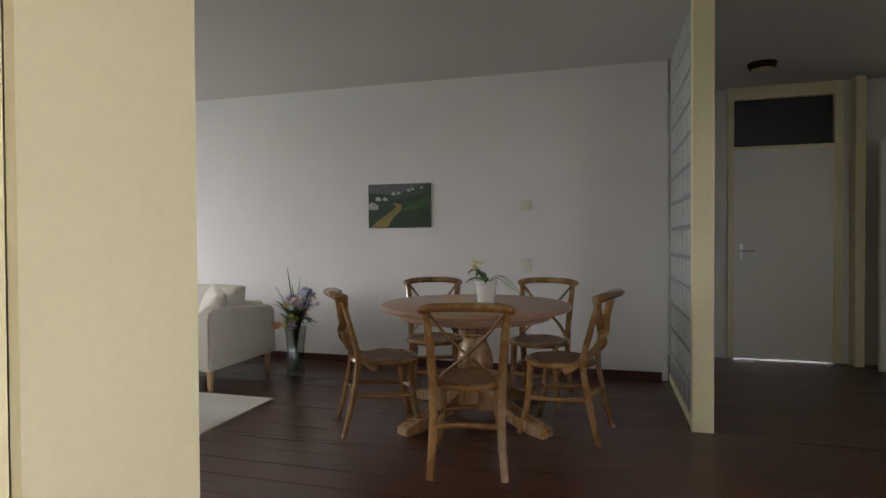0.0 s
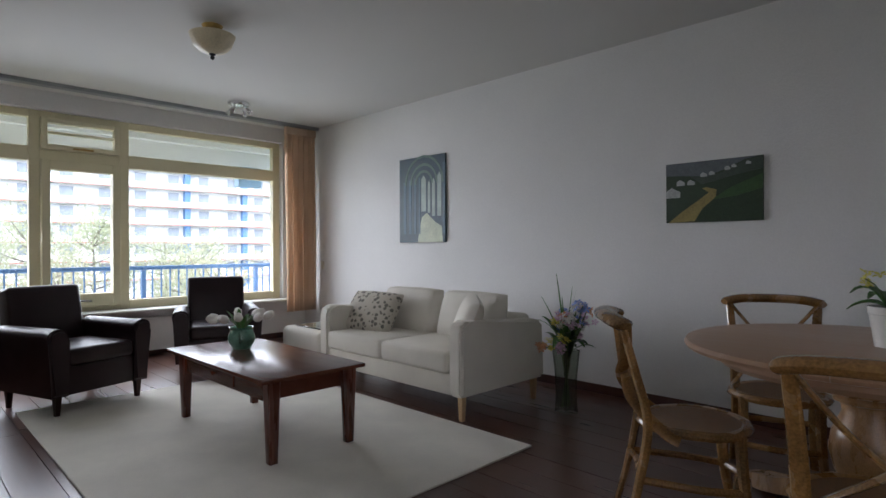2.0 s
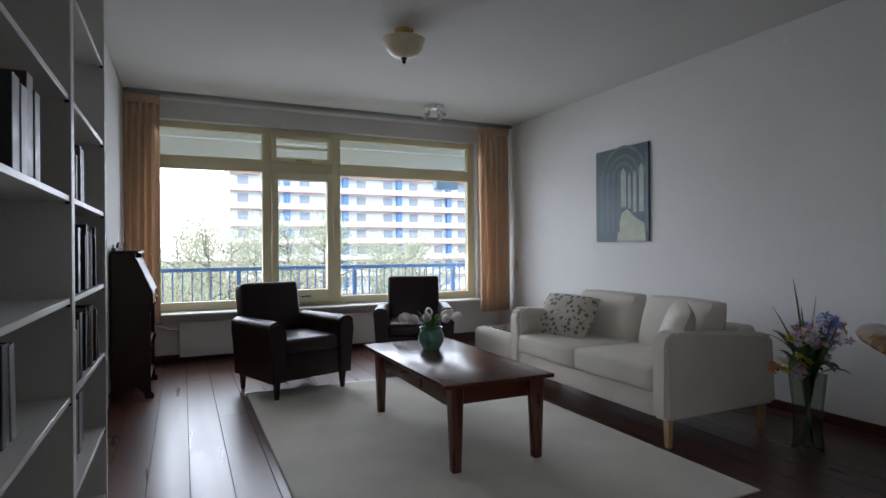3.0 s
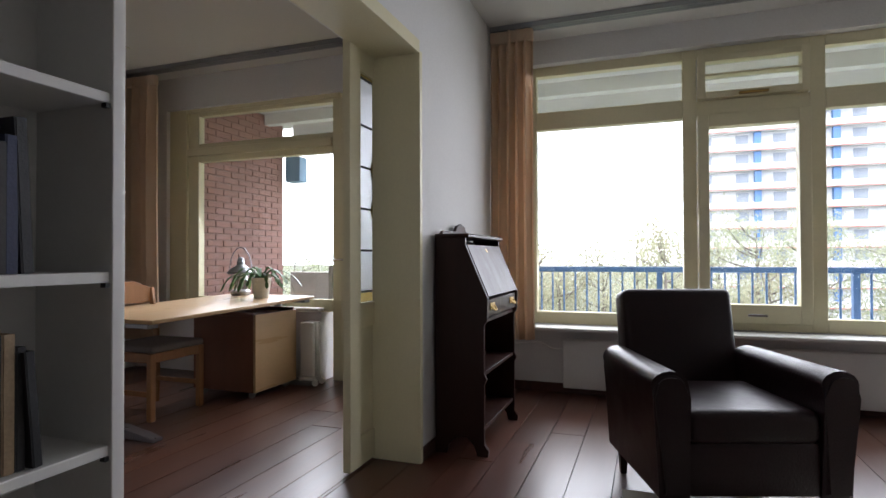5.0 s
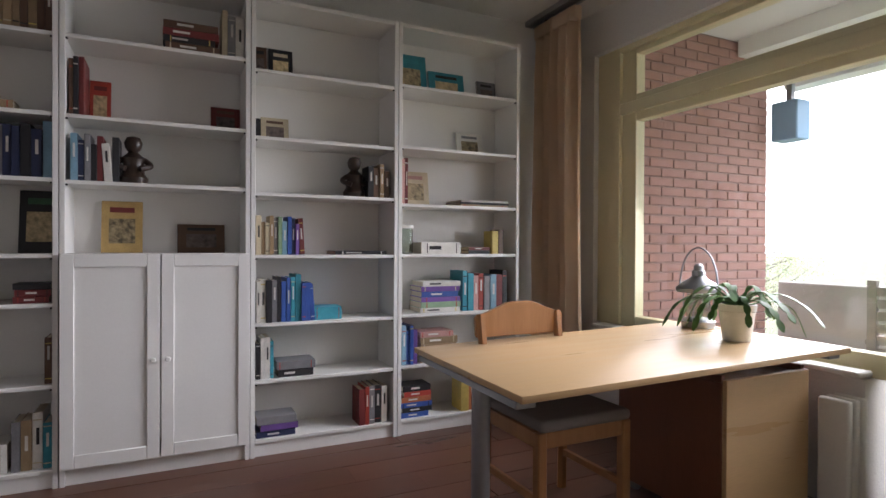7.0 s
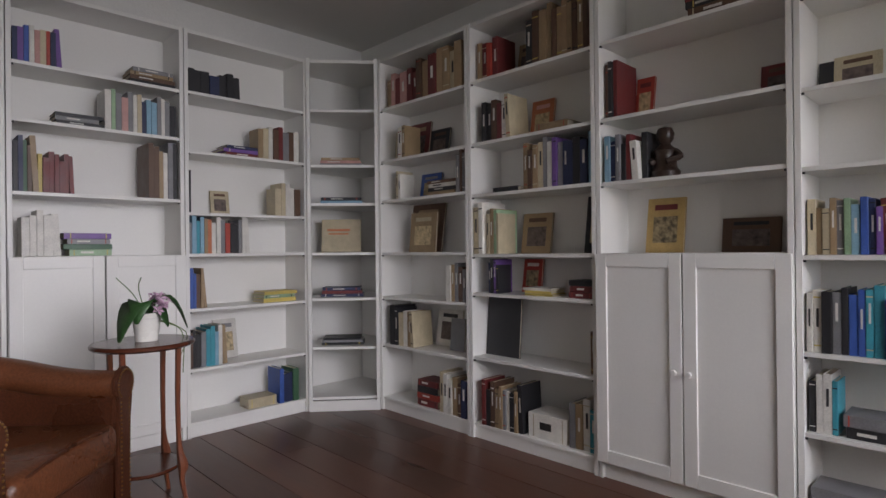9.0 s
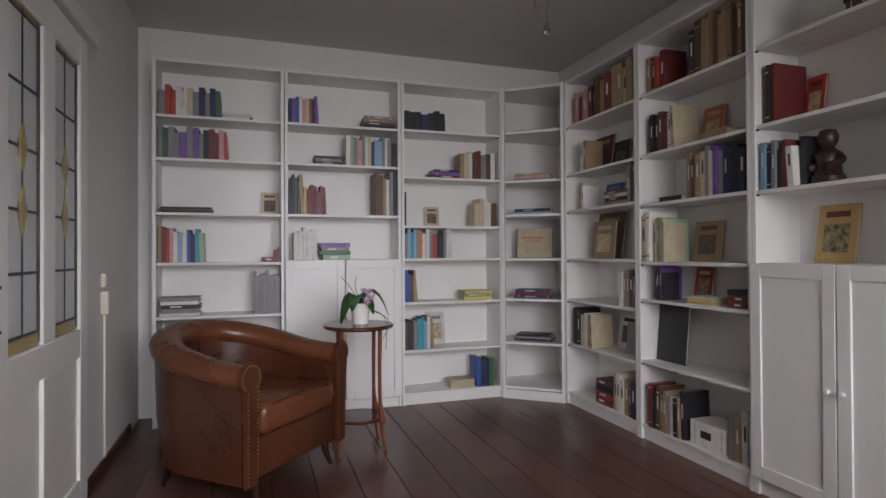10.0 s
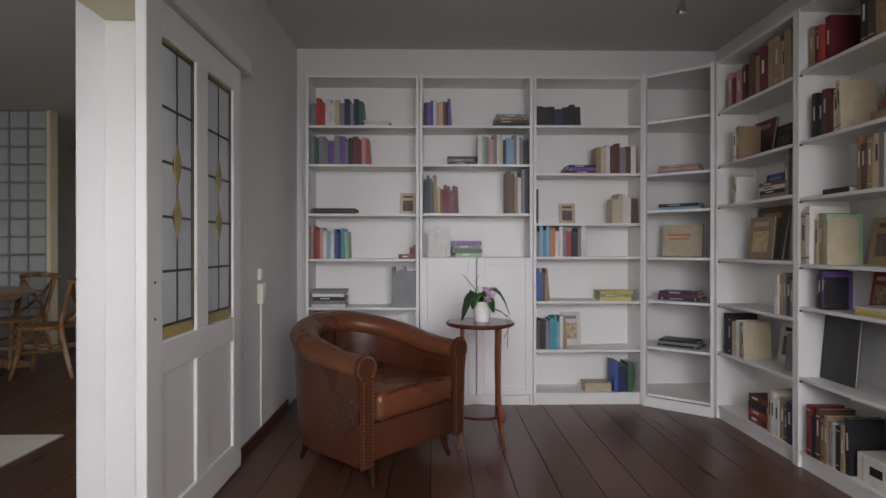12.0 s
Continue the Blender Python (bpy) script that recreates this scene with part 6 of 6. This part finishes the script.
def side_table():
    t = thing("side_table", "small round mahogany plant table on three legs", "side table", pose(-1.58, -0.51, 0))
    bm = bmesh.new()
    lathe(bm, [(0, 0.68), (0.19, 0.68), (0.2, 0.688), (0.2, 0.697), (0.194, 0.703), (0, 0.703)], 36)
    part("tabletop", bm, M_MAHOG, t)
    bm = bmesh.new()
    lathe(bm, [(0, 0.165), (0.14, 0.165), (0.145, 0.172), (0.14, 0.18), (0, 0.18)], 30)
    part("lower_shelf", bm, M_MAHOG, t)
    for k in range(4):
        a = 0.75 + k * math.pi / 2
        c, s = math.cos(a), math.sin(a)
        bm = bmesh.new()
        tube(bm, curve_points([(0.15 * c, 0.15 * s, 0.68), (0.145 * c, 0.145 * s, 0.45), (0.15 * c, 0.15 * s, 0.26), (0.165 * c, 0.165 * s, 0.18), (0.16 * c, 0.16 * s, 0.12), (0.185 * c, 0.185 * s, 0.0)], 4),
             [0.017, 0.017, 0.016, 0.016, 0.015, 0.015, 0.014, 0.014, 0.016, 0.02, 0.024, 0.028, 0.03, 0.028, 0.022, 0.018, 0.016, 0.015, 0.014, 0.014, 0.013], 8, 0.7)
        part("leg", bm, M_REDW, t)
    return t


side_table()
orchid(pose(-1.59, -0.52, 0.704, 0, 0, -90), M_PINK, "pale pink orchid with bare shoots in a white pot", 0.058, 0.12, 9,
       [((-0.12, -0.05, 0.01), 0.065, 0.08), ((-0.06, -0.07, 0.08), 0.055, 0.07), ((0.16, -0.02, 0.04), 0.06, 0.10), ((0.06, -0.08, 0.06), 0.04, 0.05)], (0.035, -0.06, 0.165),
       [[(0, 0, 0.1), (0.02, 0, 0.15), (0.03, -0.02, 0.16)], [(0, 0, 0.1), (-0.05, 0.01, 0.2), (-0.11, 0.02, 0.27)], [(0, 0, 0.1), (-0.03, 0, 0.22), (-0.02, 0, 0.27)], [(0, 0, 0.1), (0.14, 0, 0.03), (0.15, 0.01, -0.16)], [(0, 0, 0.1), (0.16, 0, 0.02), (0.13, 0.0, -0.1)]], M_DARKLEAF, 13)


# ---- books ----
INK = dict(R=(0.42, 0.06, 0.04), r=(0.17, 0.03, 0.03), O=(0.55, 0.18, 0.08), p=(0.55, 0.3, 0.27), w=(0.68, 0.66, 0.61), c=(0.55, 0.47, 0.32), t=(0.33, 0.23, 0.13), b=(0.12, 0.065, 0.04), k=(0.022, 0.022, 0.025),
           g=(0.22, 0.22, 0.23), G=(0.05, 0.13, 0.07), l=(0.3, 0.45, 0.28), B=(0.04, 0.1, 0.36), L=(0.22, 0.4, 0.52), T=(0.04, 0.3, 0.38), N=(0.025, 0.035, 0.09), V=(0.18, 0.09, 0.32), y=(0.6, 0.47, 0.13), o=(0.5, 0.34, 0.13))
HUES = dict(R="red", r="maroon", O="orange", p="pink", w="white", c="cream", t="tan", b="brown", k="black", g="grey", G="green", l="pale green", B="blue", L="light blue", T="turquoise", N="navy", V="violet", y="yellow", o="ochre")
COVERS = {k: material("cover_" + HUES[k].replace(" ", "_"), c, 0.45, vary=0.22, scale=18, bump=0.15, fine=200, per_object=0.6) for k, c in INK.items()}
M_PAGES = material("book_pages", (0.6, 0.54, 0.42), 0.9, vary=0.15, scale=3, bump=0.5, fine=500, stretch=(1, 1, 40))
BOOK_RNG = random.Random(77)


FAR_BOOKS = bmesh.new()
FAR_HUES = list(INK)


def far_book(m, th, h, d, hue):
    """A book of the farther cases, joined with its neighbours."""
    c = 0.0025
    for slot, dims in ((FAR_HUES.index(hue), (0, 0, 0, c, d, h)), (FAR_HUES.index(hue), (th - c, 0, 0, th, d, h)), (FAR_HUES.index(hue), (c, d - c, 0, th - c, d + 0.001, h)), (len(FAR_HUES), (c, 0.004, 0.004, th - c, d - c, h - 0.004))):
        x0, y0, z0, x1, y1, z1 = dims
        vs = [FAR_BOOKS.verts.new(m @ Vector(p)) for p in ((x0, y0, z0), (x1, y0, z0), (x1, y1, z0), (x0, y1, z0), (x0, y0, z1), (x1, y0, z1), (x1, y1, z1), (x0, y1, z1))]
        for q in ((3, 2, 1, 0), (4, 5, 6, 7), (0, 1, 5, 4), (1, 2, 6, 5), (2, 3, 7, 6), (3, 0, 4, 7)):
            f = FAR_BOOKS.faces.new([vs[i] for i in q])
            f.material_index = slot


def book(m, th, h, d, hue, how):
    """Local: thickness x, spine at +y, height z, standing on its foot."""
    bm = bmesh.new()
    c = 0.0025
    box(bm, 0, 0, 0, c, d, h, r=0.0008)
    box(bm, th - c, 0, 0, th, d, h, r=0.0008)
    box(bm, c, d - c, 0, th - c, d + 0.001, h)
    ob = part("book", bm, COVERS[hue], None, smooth=False)
    tagged(ob, "%s book %s" % (HUES[hue], how), "book", "books on the white shelves")
    boxes("page_block", M_PAGES, ob, (c + 0.0002, 0.004, 0.004, th - c - 0.0002, d - c - 0.0005, h - 0.004))
    if th > 0.018 and BOOK_RNG.random() < 0.55:
        mat = COVERS["w" if hue not in "wcy" else "k"]
        z = h * BOOK_RNG.uniform(0.55, 0.7)
        boxes("spine_title", mat, ob, (th * 0.32, d + 0.001, z - h * 0.16, th * 0.62, d + 0.0016, z + h * 0.14))
    if th > 0.012 and BOOK_RNG.random() < 0.45:
        mat = COVERS[BOOK_RNG.choice("cwkyR")]
        for z in (h * 0.1, h * BOOK_RNG.uniform(0.84, 0.92)):
            boxes("spine_band", mat, ob, (th * 0.06, d + 0.001, z, th * 0.94, d + 0.0014, z + h * 0.022))
    ob.matrix_basis = m
    return ob


def shelf_row(key, z, spec):
    """spec: v from to height hues | s from to height hues | f from to height hue; lengths in cm from the side away from local x = 0."""
    case, width = CASES[key]
    base = case.matrix_basis
    rng = BOOK_RNG
    z += 0.0008
    depth = 0.195 if key[0] == "L" else 0.28
    for item in spec.split("|"):
        kind, u0, u1, hh, hues = item.split()
        u0, u1, hh = float(u0) / 100, float(u1) / 100, float(hh) / 100
        u0, u1 = max(u0, 0.026), min(u1, width - 0.026)
        if u1 - u0 < 0.006:
            continue
        if kind == "v":
            n = len(hues)
            ths = [rng.uniform(0.75, 1.3) for _ in hues]
            s = (u1 - u0 - 0.001 * n) / sum(ths)
            u = u0
            front = rng.uniform(0.01, 0.05)
            for k, hue in enumerate(hues):
                th = ths[k] * s
                h = hh * rng.uniform(0.8, 1.04)
                d = min(depth - 0.075, h * rng.uniform(0.66, 0.76))
                lean = 0
                if k == n - 1 and n > 4 and u1 < width - 0.12:
                    lean = rng.uniform(2, 5)
                x = width - u - th
                y = depth - front - d + rng.uniform(-0.008, 0.008)
                m = base @ Matrix.Translation((x, y, z)) @ pose(0, 0, 0, 0, lean, 0) if not lean else base @ Matrix.Translation((x - 0.004, y, z + th * math.sin(radians(lean)))) @ pose(0, 0, 0, 0, lean, 0)
                if key[0] in "ABCL":
                    far_book(m, th, h, d, hue)
                else:
                    book(m, th, h, d, hue, "standing upright on a shelf")
                u += th + 0.001
        elif kind == "s":
            n = len(hues)
            zz = z
            for k, hue in enumerate(hues):
                th = hh / n * rng.uniform(0.85, 1.15) - 0.0005
                w = (u1 - u0) * rng.uniform(0.86, 1.0)
                d = min(0.22, max(0.13, w * 0.7))
                x = width - u0 - (u1 - u0) + rng.uniform(0, (u1 - u0) - w)
                m = base @ Matrix.Translation((x, depth - 0.03 - d, zz + th)) @ pose(0, 0, 0, rng.uniform(-0, 0), 90, 0)
                book(m, th, w, d, hue, "lying flat in a stack")
                zz += th + 0.0006
        elif kind in "fF":
            w = u1 - u0
            x = width - u1
            lean, back = (9, 0.03) if kind == "f" else (5, 0.14)
            th = 0.016
            m = base @ Matrix.Translation((x, back + hh * math.sin(radians(lean)) + th * 0.2, z)) @ pose(0, 0, 0, lean, 0, 0) @ Matrix.Translation((0, -th, 0))
            bm = bmesh.new()
            box(bm, 0, 0, 0, w, 0.003, hh, r=0.001)
            box(bm, 0, th - 0.003, 0, w, th, hh, r=0.001)
            ob = tagged(part("book", bm, COVERS[hues[0]], None, smooth=False), "%s book shown front-on against the back" % HUES[hues[0]], "book", "books on the white shelves")
            boxes("page_block", M_PAGES, ob, (0.003, 0.0032, 0.003, w - 0.003, th - 0.0032, hh - 0.003))
            if len(hues) > 1:
                boxes("cover_picture", COVER_ART[len(hues + hues[1]) % 2 if hues[1] in "bkt" else 2], ob, (w * 0.18, th, hh * 0.18, w * 0.82, th + 0.0008, hh * 0.66))
                boxes("cover_title", COVERS[hues[-1]], ob, (w * 0.2, th, hh * 0.78, w * 0.8, th + 0.0008, hh * 0.88))
            ob.matrix_basis = m


COVER_ART = [material("cover_art", c, 0.5, vary=0.75, scale=28, bump=0.02, fine=60, per_object=0.5) for c in ((0.25, 0.14, 0.07), (0.12, 0.09, 0.08), (0.42, 0.33, 0.19))]
SHELVES = {
    "A": ["v 3 41 20 gRRwwcgNgNG|s 41 61 4 www", "v 3 45 21 gGggVgVgkrrpR", "s 3 36 4 kbk|f 66 78 17 cb", "v 3 30 23 trRpwLwBNTl|s 66 78 3 r|v 74 78 10 rr", "s 3 28 12 wgkwg|v 61 79 28 ggggggggg", "v 3 30 24 bkgrtw", "s 3 28 10 kgw"],
    "B": ["v 3 23 20 NVBwpcRNV|s 54 78 9 kbtg", "s 20 42 6 kgk|v 42 78 22 wlgpgwcNLLgwgk", "v 3 13 28 kNGbt|v 13 28 20 yrrrrrr|v 63 78 31 bbtwgk", "v 6 22 22 wwwww|s 23 45 12 lGgV"],
    "C": ["v 3 35 15 kkkNkkk", "s 24 50 6 rVN|v 46 75 23 tcwbrgbw", "v 3 4 29 k|f 24 36 16 cb|v 58 76 21 ccwwb", "v 3 40 22 gLTLtOwwgRkkgww", "v 3 12 24 BBbtt|s 48 73 7 yly", "v 3 25 23 bkkgTTLwt|f 25 40 25 wg", "s 38 58 7 c|v 59 73 22 BNNG"],
    "D": ["v 5 36 22 tprprr|v 38 78 26 btrttct", "f 4 27 27 rt|F 3 17 21 cb|v 19 26 22 wt|f 27 45 20 kb", "v 12 17 19 cw|f 17 37 18 Bg|s 45 71 9 tkwb|v 72 79 26 gbg", "f 8 40 33 bt|F 18 43 26 tc|f 65 79 17 tb", "v 63 79 24 wtgbg",
          "v 9 33 26 kkcwtc|f 33 55 24 wk|F 55 67 20 g", "s 34 55 16 rRkr|v 56 79 24 cwwtbN"],
    "E": ["v 4 19 22 trRr|f 19 32 22 tb|v 39 79 30 kbttbtttbtbb", "v 8 28 24 kkbrwc|f 28 43 23 Op|s 44 65 4 t", "s 16 35 3 k|v 36 79 26 tbtcgwVgNNkNL", "v 3 10 31 cw|v 11 20 27 ctlc|f 21 41 23 tb|f 63 79 30 kG", "v 12 20 19 NkVk|f 21 34 19 Rw|s 36 55 4 yyw|s 64 79 9 rrk",
          "F 3 27 34 k|v 76 79 25 b", "v 8 36 25 rkbttgwktk|s 38 63 12 w|v 64 79 25 gtwT"],
    "F": ["s 41 67 14 bkrb|v 68 79 26 cgw", "v 3 9 27 bkr|f 9 18 22 Rr|f 64 79 15 rb", "v 4 20 21 LNgkrw|v 20 23 22 k", "f 14 32 26 oyr|f 48 71 15 bk"],
    "G": ["f 3 11 19 bk|f 12 25 19 kc", "f 3 8 14 k|f 8 23 15 cb", "v 63 76 19 kbtb", "v 3 28 20 ctctglLBNVr|s 42 75 2 k", "v 3 33 24 wwkgkBBTTBBB|s 33 49 6 T", "v 3 12 22 kwwT|s 13 34 9 kg", "s 3 25 11 NVg|v 58 75 22 rRgkw"],
    "H": ["f 4 27 26 TlT|f 29 54 18 Twk|f 64 78 16 gk", "f 49 68 16 wg", "v 3 7 26 pr|f 10 29 22 cp|s 41 76 4 tkw", "s 15 42 7 w|s 46 63 4 kr|v 64 72 17 yb", "s 15 42 18 wlVBVw|v 43 75 25 TTpRgLrk", "v 3 13 23 LBBV|s 15 40 18 tpttp", "s 3 23 20 BkBORk|v 42 62 22 yORR"],
    "L0": ["", "", "v 30 52 22 bkgbk", "v 6 28 22 kgkb|v 36 66 23 kkkgkkNkbkkbkkkNk", "v 6 26 22 btbk|v 38 67 22 ktbkbbtkbbbktkk", "v 20 60 24 tcbtgkk"],
    "L1": ["", "", "v 20 44 24 kgbk", "", "v 10 40 24 tcbkg"],
}
for key, rows in SHELVES.items():
    for z, spec in zip(LEVELS[key], rows):
        if spec:
            shelf_row(key, z, spec)


far = mesh_of(FAR_BOOKS, COVERS[FAR_HUES[0]], False)
for hue in FAR_HUES[1:]:
    far.materials.append(COVERS[hue])
far.materials.append(M_PAGES)
tagged(new("book_rows", far), "rows of mixed books standing in white bookcases", "books", kind="stuff")


def corner_items():
    d = pose(-0.80, -2.06, 0, 0, 0, 50)
    for z, hues, th in ((2.035, "g", 0.02), (1.66, "gpt", 0.06), (1.40, "Lk", 0.045), (0.757, "NrN", 0.065), (0.426, "kgk", 0.05)):
        zz = z + 0.001
        for k, hue in enumerate(hues):
            t_ = th / len(hues)
            book(d @ Matrix.Translation((-0.15 + 0.01 * k, -0.02, zz + t_)) @ pose(0, 0, 0, 0, 90, 0), t_ - 0.0006, 0.29 - 0.015 * k, 0.16, hue, "lying flat in the corner case")
            zz += t_
    bm = bmesh.new()
    box(bm, -0.13, 0, 0, 0.15, 0.02, 0.235, r=0.002)
    ob = tagged(part("book", bm, COVERS["c"], None), "wide cream album shown front-on in the corner case", "book")
    boxes("cover_title", COVERS["O"], ob, (-0.05, 0.02, 0.15, 0.11, 0.0206, 0.165), (-0.04, 0.02, 0.125, 0.1, 0.0206, 0.135))
    ob.matrix_basis = d @ pose(0, 0.0, 1.0665, 8)


corner_items()


def figurine(m):
    bm = bmesh.new()
    lathe(bm, [(0, 0), (0.06, 0), (0.065, 0.03), (0.05, 0.05), (0.045, 0.10), (0.055, 0.125), (0.03, 0.145), (0.022, 0.155), (0.036, 0.175), (0.04, 0.2), (0.03, 0.225), (0, 0.235)], 18)
    tube(bm, curve_points([(0.045, 0, 0.12), (0.075, 0.02, 0.09), (0.03, 0.05, 0.07)], 4), 0.014, 7)
    tube(bm, curve_points([(-0.045, 0, 0.12), (-0.075, 0.02, 0.09), (-0.03, 0.05, 0.07)], 4), 0.014, 7)
    ob = tagged(part("figurine", bm, material("dark_carved_wood", (0.035, 0.02, 0.014), 0.35, vary=0.3, scale=20, bump=0.3)), "small dark carved seated figurine", "figurine")
    ob.matrix_basis = m


for key, u, z in (("F", 0.285, 1.3848), ("G", 0.575, 1.3658)):
    case, width = CASES[key]
    figurine(case.matrix_basis @ pose(width - u, 0.17, z))
case, width = CASES["H"]
t = thing("glass_jar", "clear glass jar with a pale lid", "jar", case.matrix_basis @ pose(width - 0.08, 0.18, 1.0455))
bm = bmesh.new()
lathe(bm, [(0, 0), (0.045, 0), (0.048, 0.01), (0.048, 0.15), (0.043, 0.15), (0.043, 0.012), (0, 0.012)], 20)
part("jar", bm, M_VASE, t)
bm = bmesh.new()
lathe(bm, [(0, 0.15), (0.05, 0.15), (0.05, 0.168), (0, 0.17)], 20)
part("lid", bm, M_POT, t)


# ---- floorboards, laid last ----
def board_mesh(length, width, mat):
    bm = bmesh.new()
    box(bm, 0, 0, -0.012, length, width, 0)
    me = mesh_of(bm, mat, False)
    return me


def lay_boards(x0, x1, y0, y1, width, mat, seed, lengths=(1.9, 2.4, 3.1)):
    rng = random.Random(seed)
    meshes = {}
    y = y0
    while y < y1 - 0.005:
        w = min(width, y1 - y) - 0.004
        x = x0 - rng.uniform(0, 1.5)
        while x < x1:
            length = rng.choice(lengths)
            a, b = max(x, x0), min(x + length, x1) - 0.003
            if b - a > 0.05:
                key = (round(b - a, 2), round(w, 3))
                if key not in meshes:
                    meshes[key] = board_mesh(key[0], w, mat)
                ob = new("floorboard", meshes[key])
                ob.parent = floor
                ob.location = (a, y, rng.uniform(-0.0006, 0.0006))
            x += length
        y += width


lay_boards(-6.05, 4.05, PN - 0.23, NY, 0.19, M_FLOOR, 3)
lay_boards(1.45, 4.05, NY, 6.39, 0.19, M_FLOOR, 4)
lay_boards(-6.0, EX, SY, PN - 0.23, 0.2, M_FLOOR2, 5)
lay_boards(0.32, 4.05, SY, PN - 0.23, 0.19, M_FLOOR, 8)
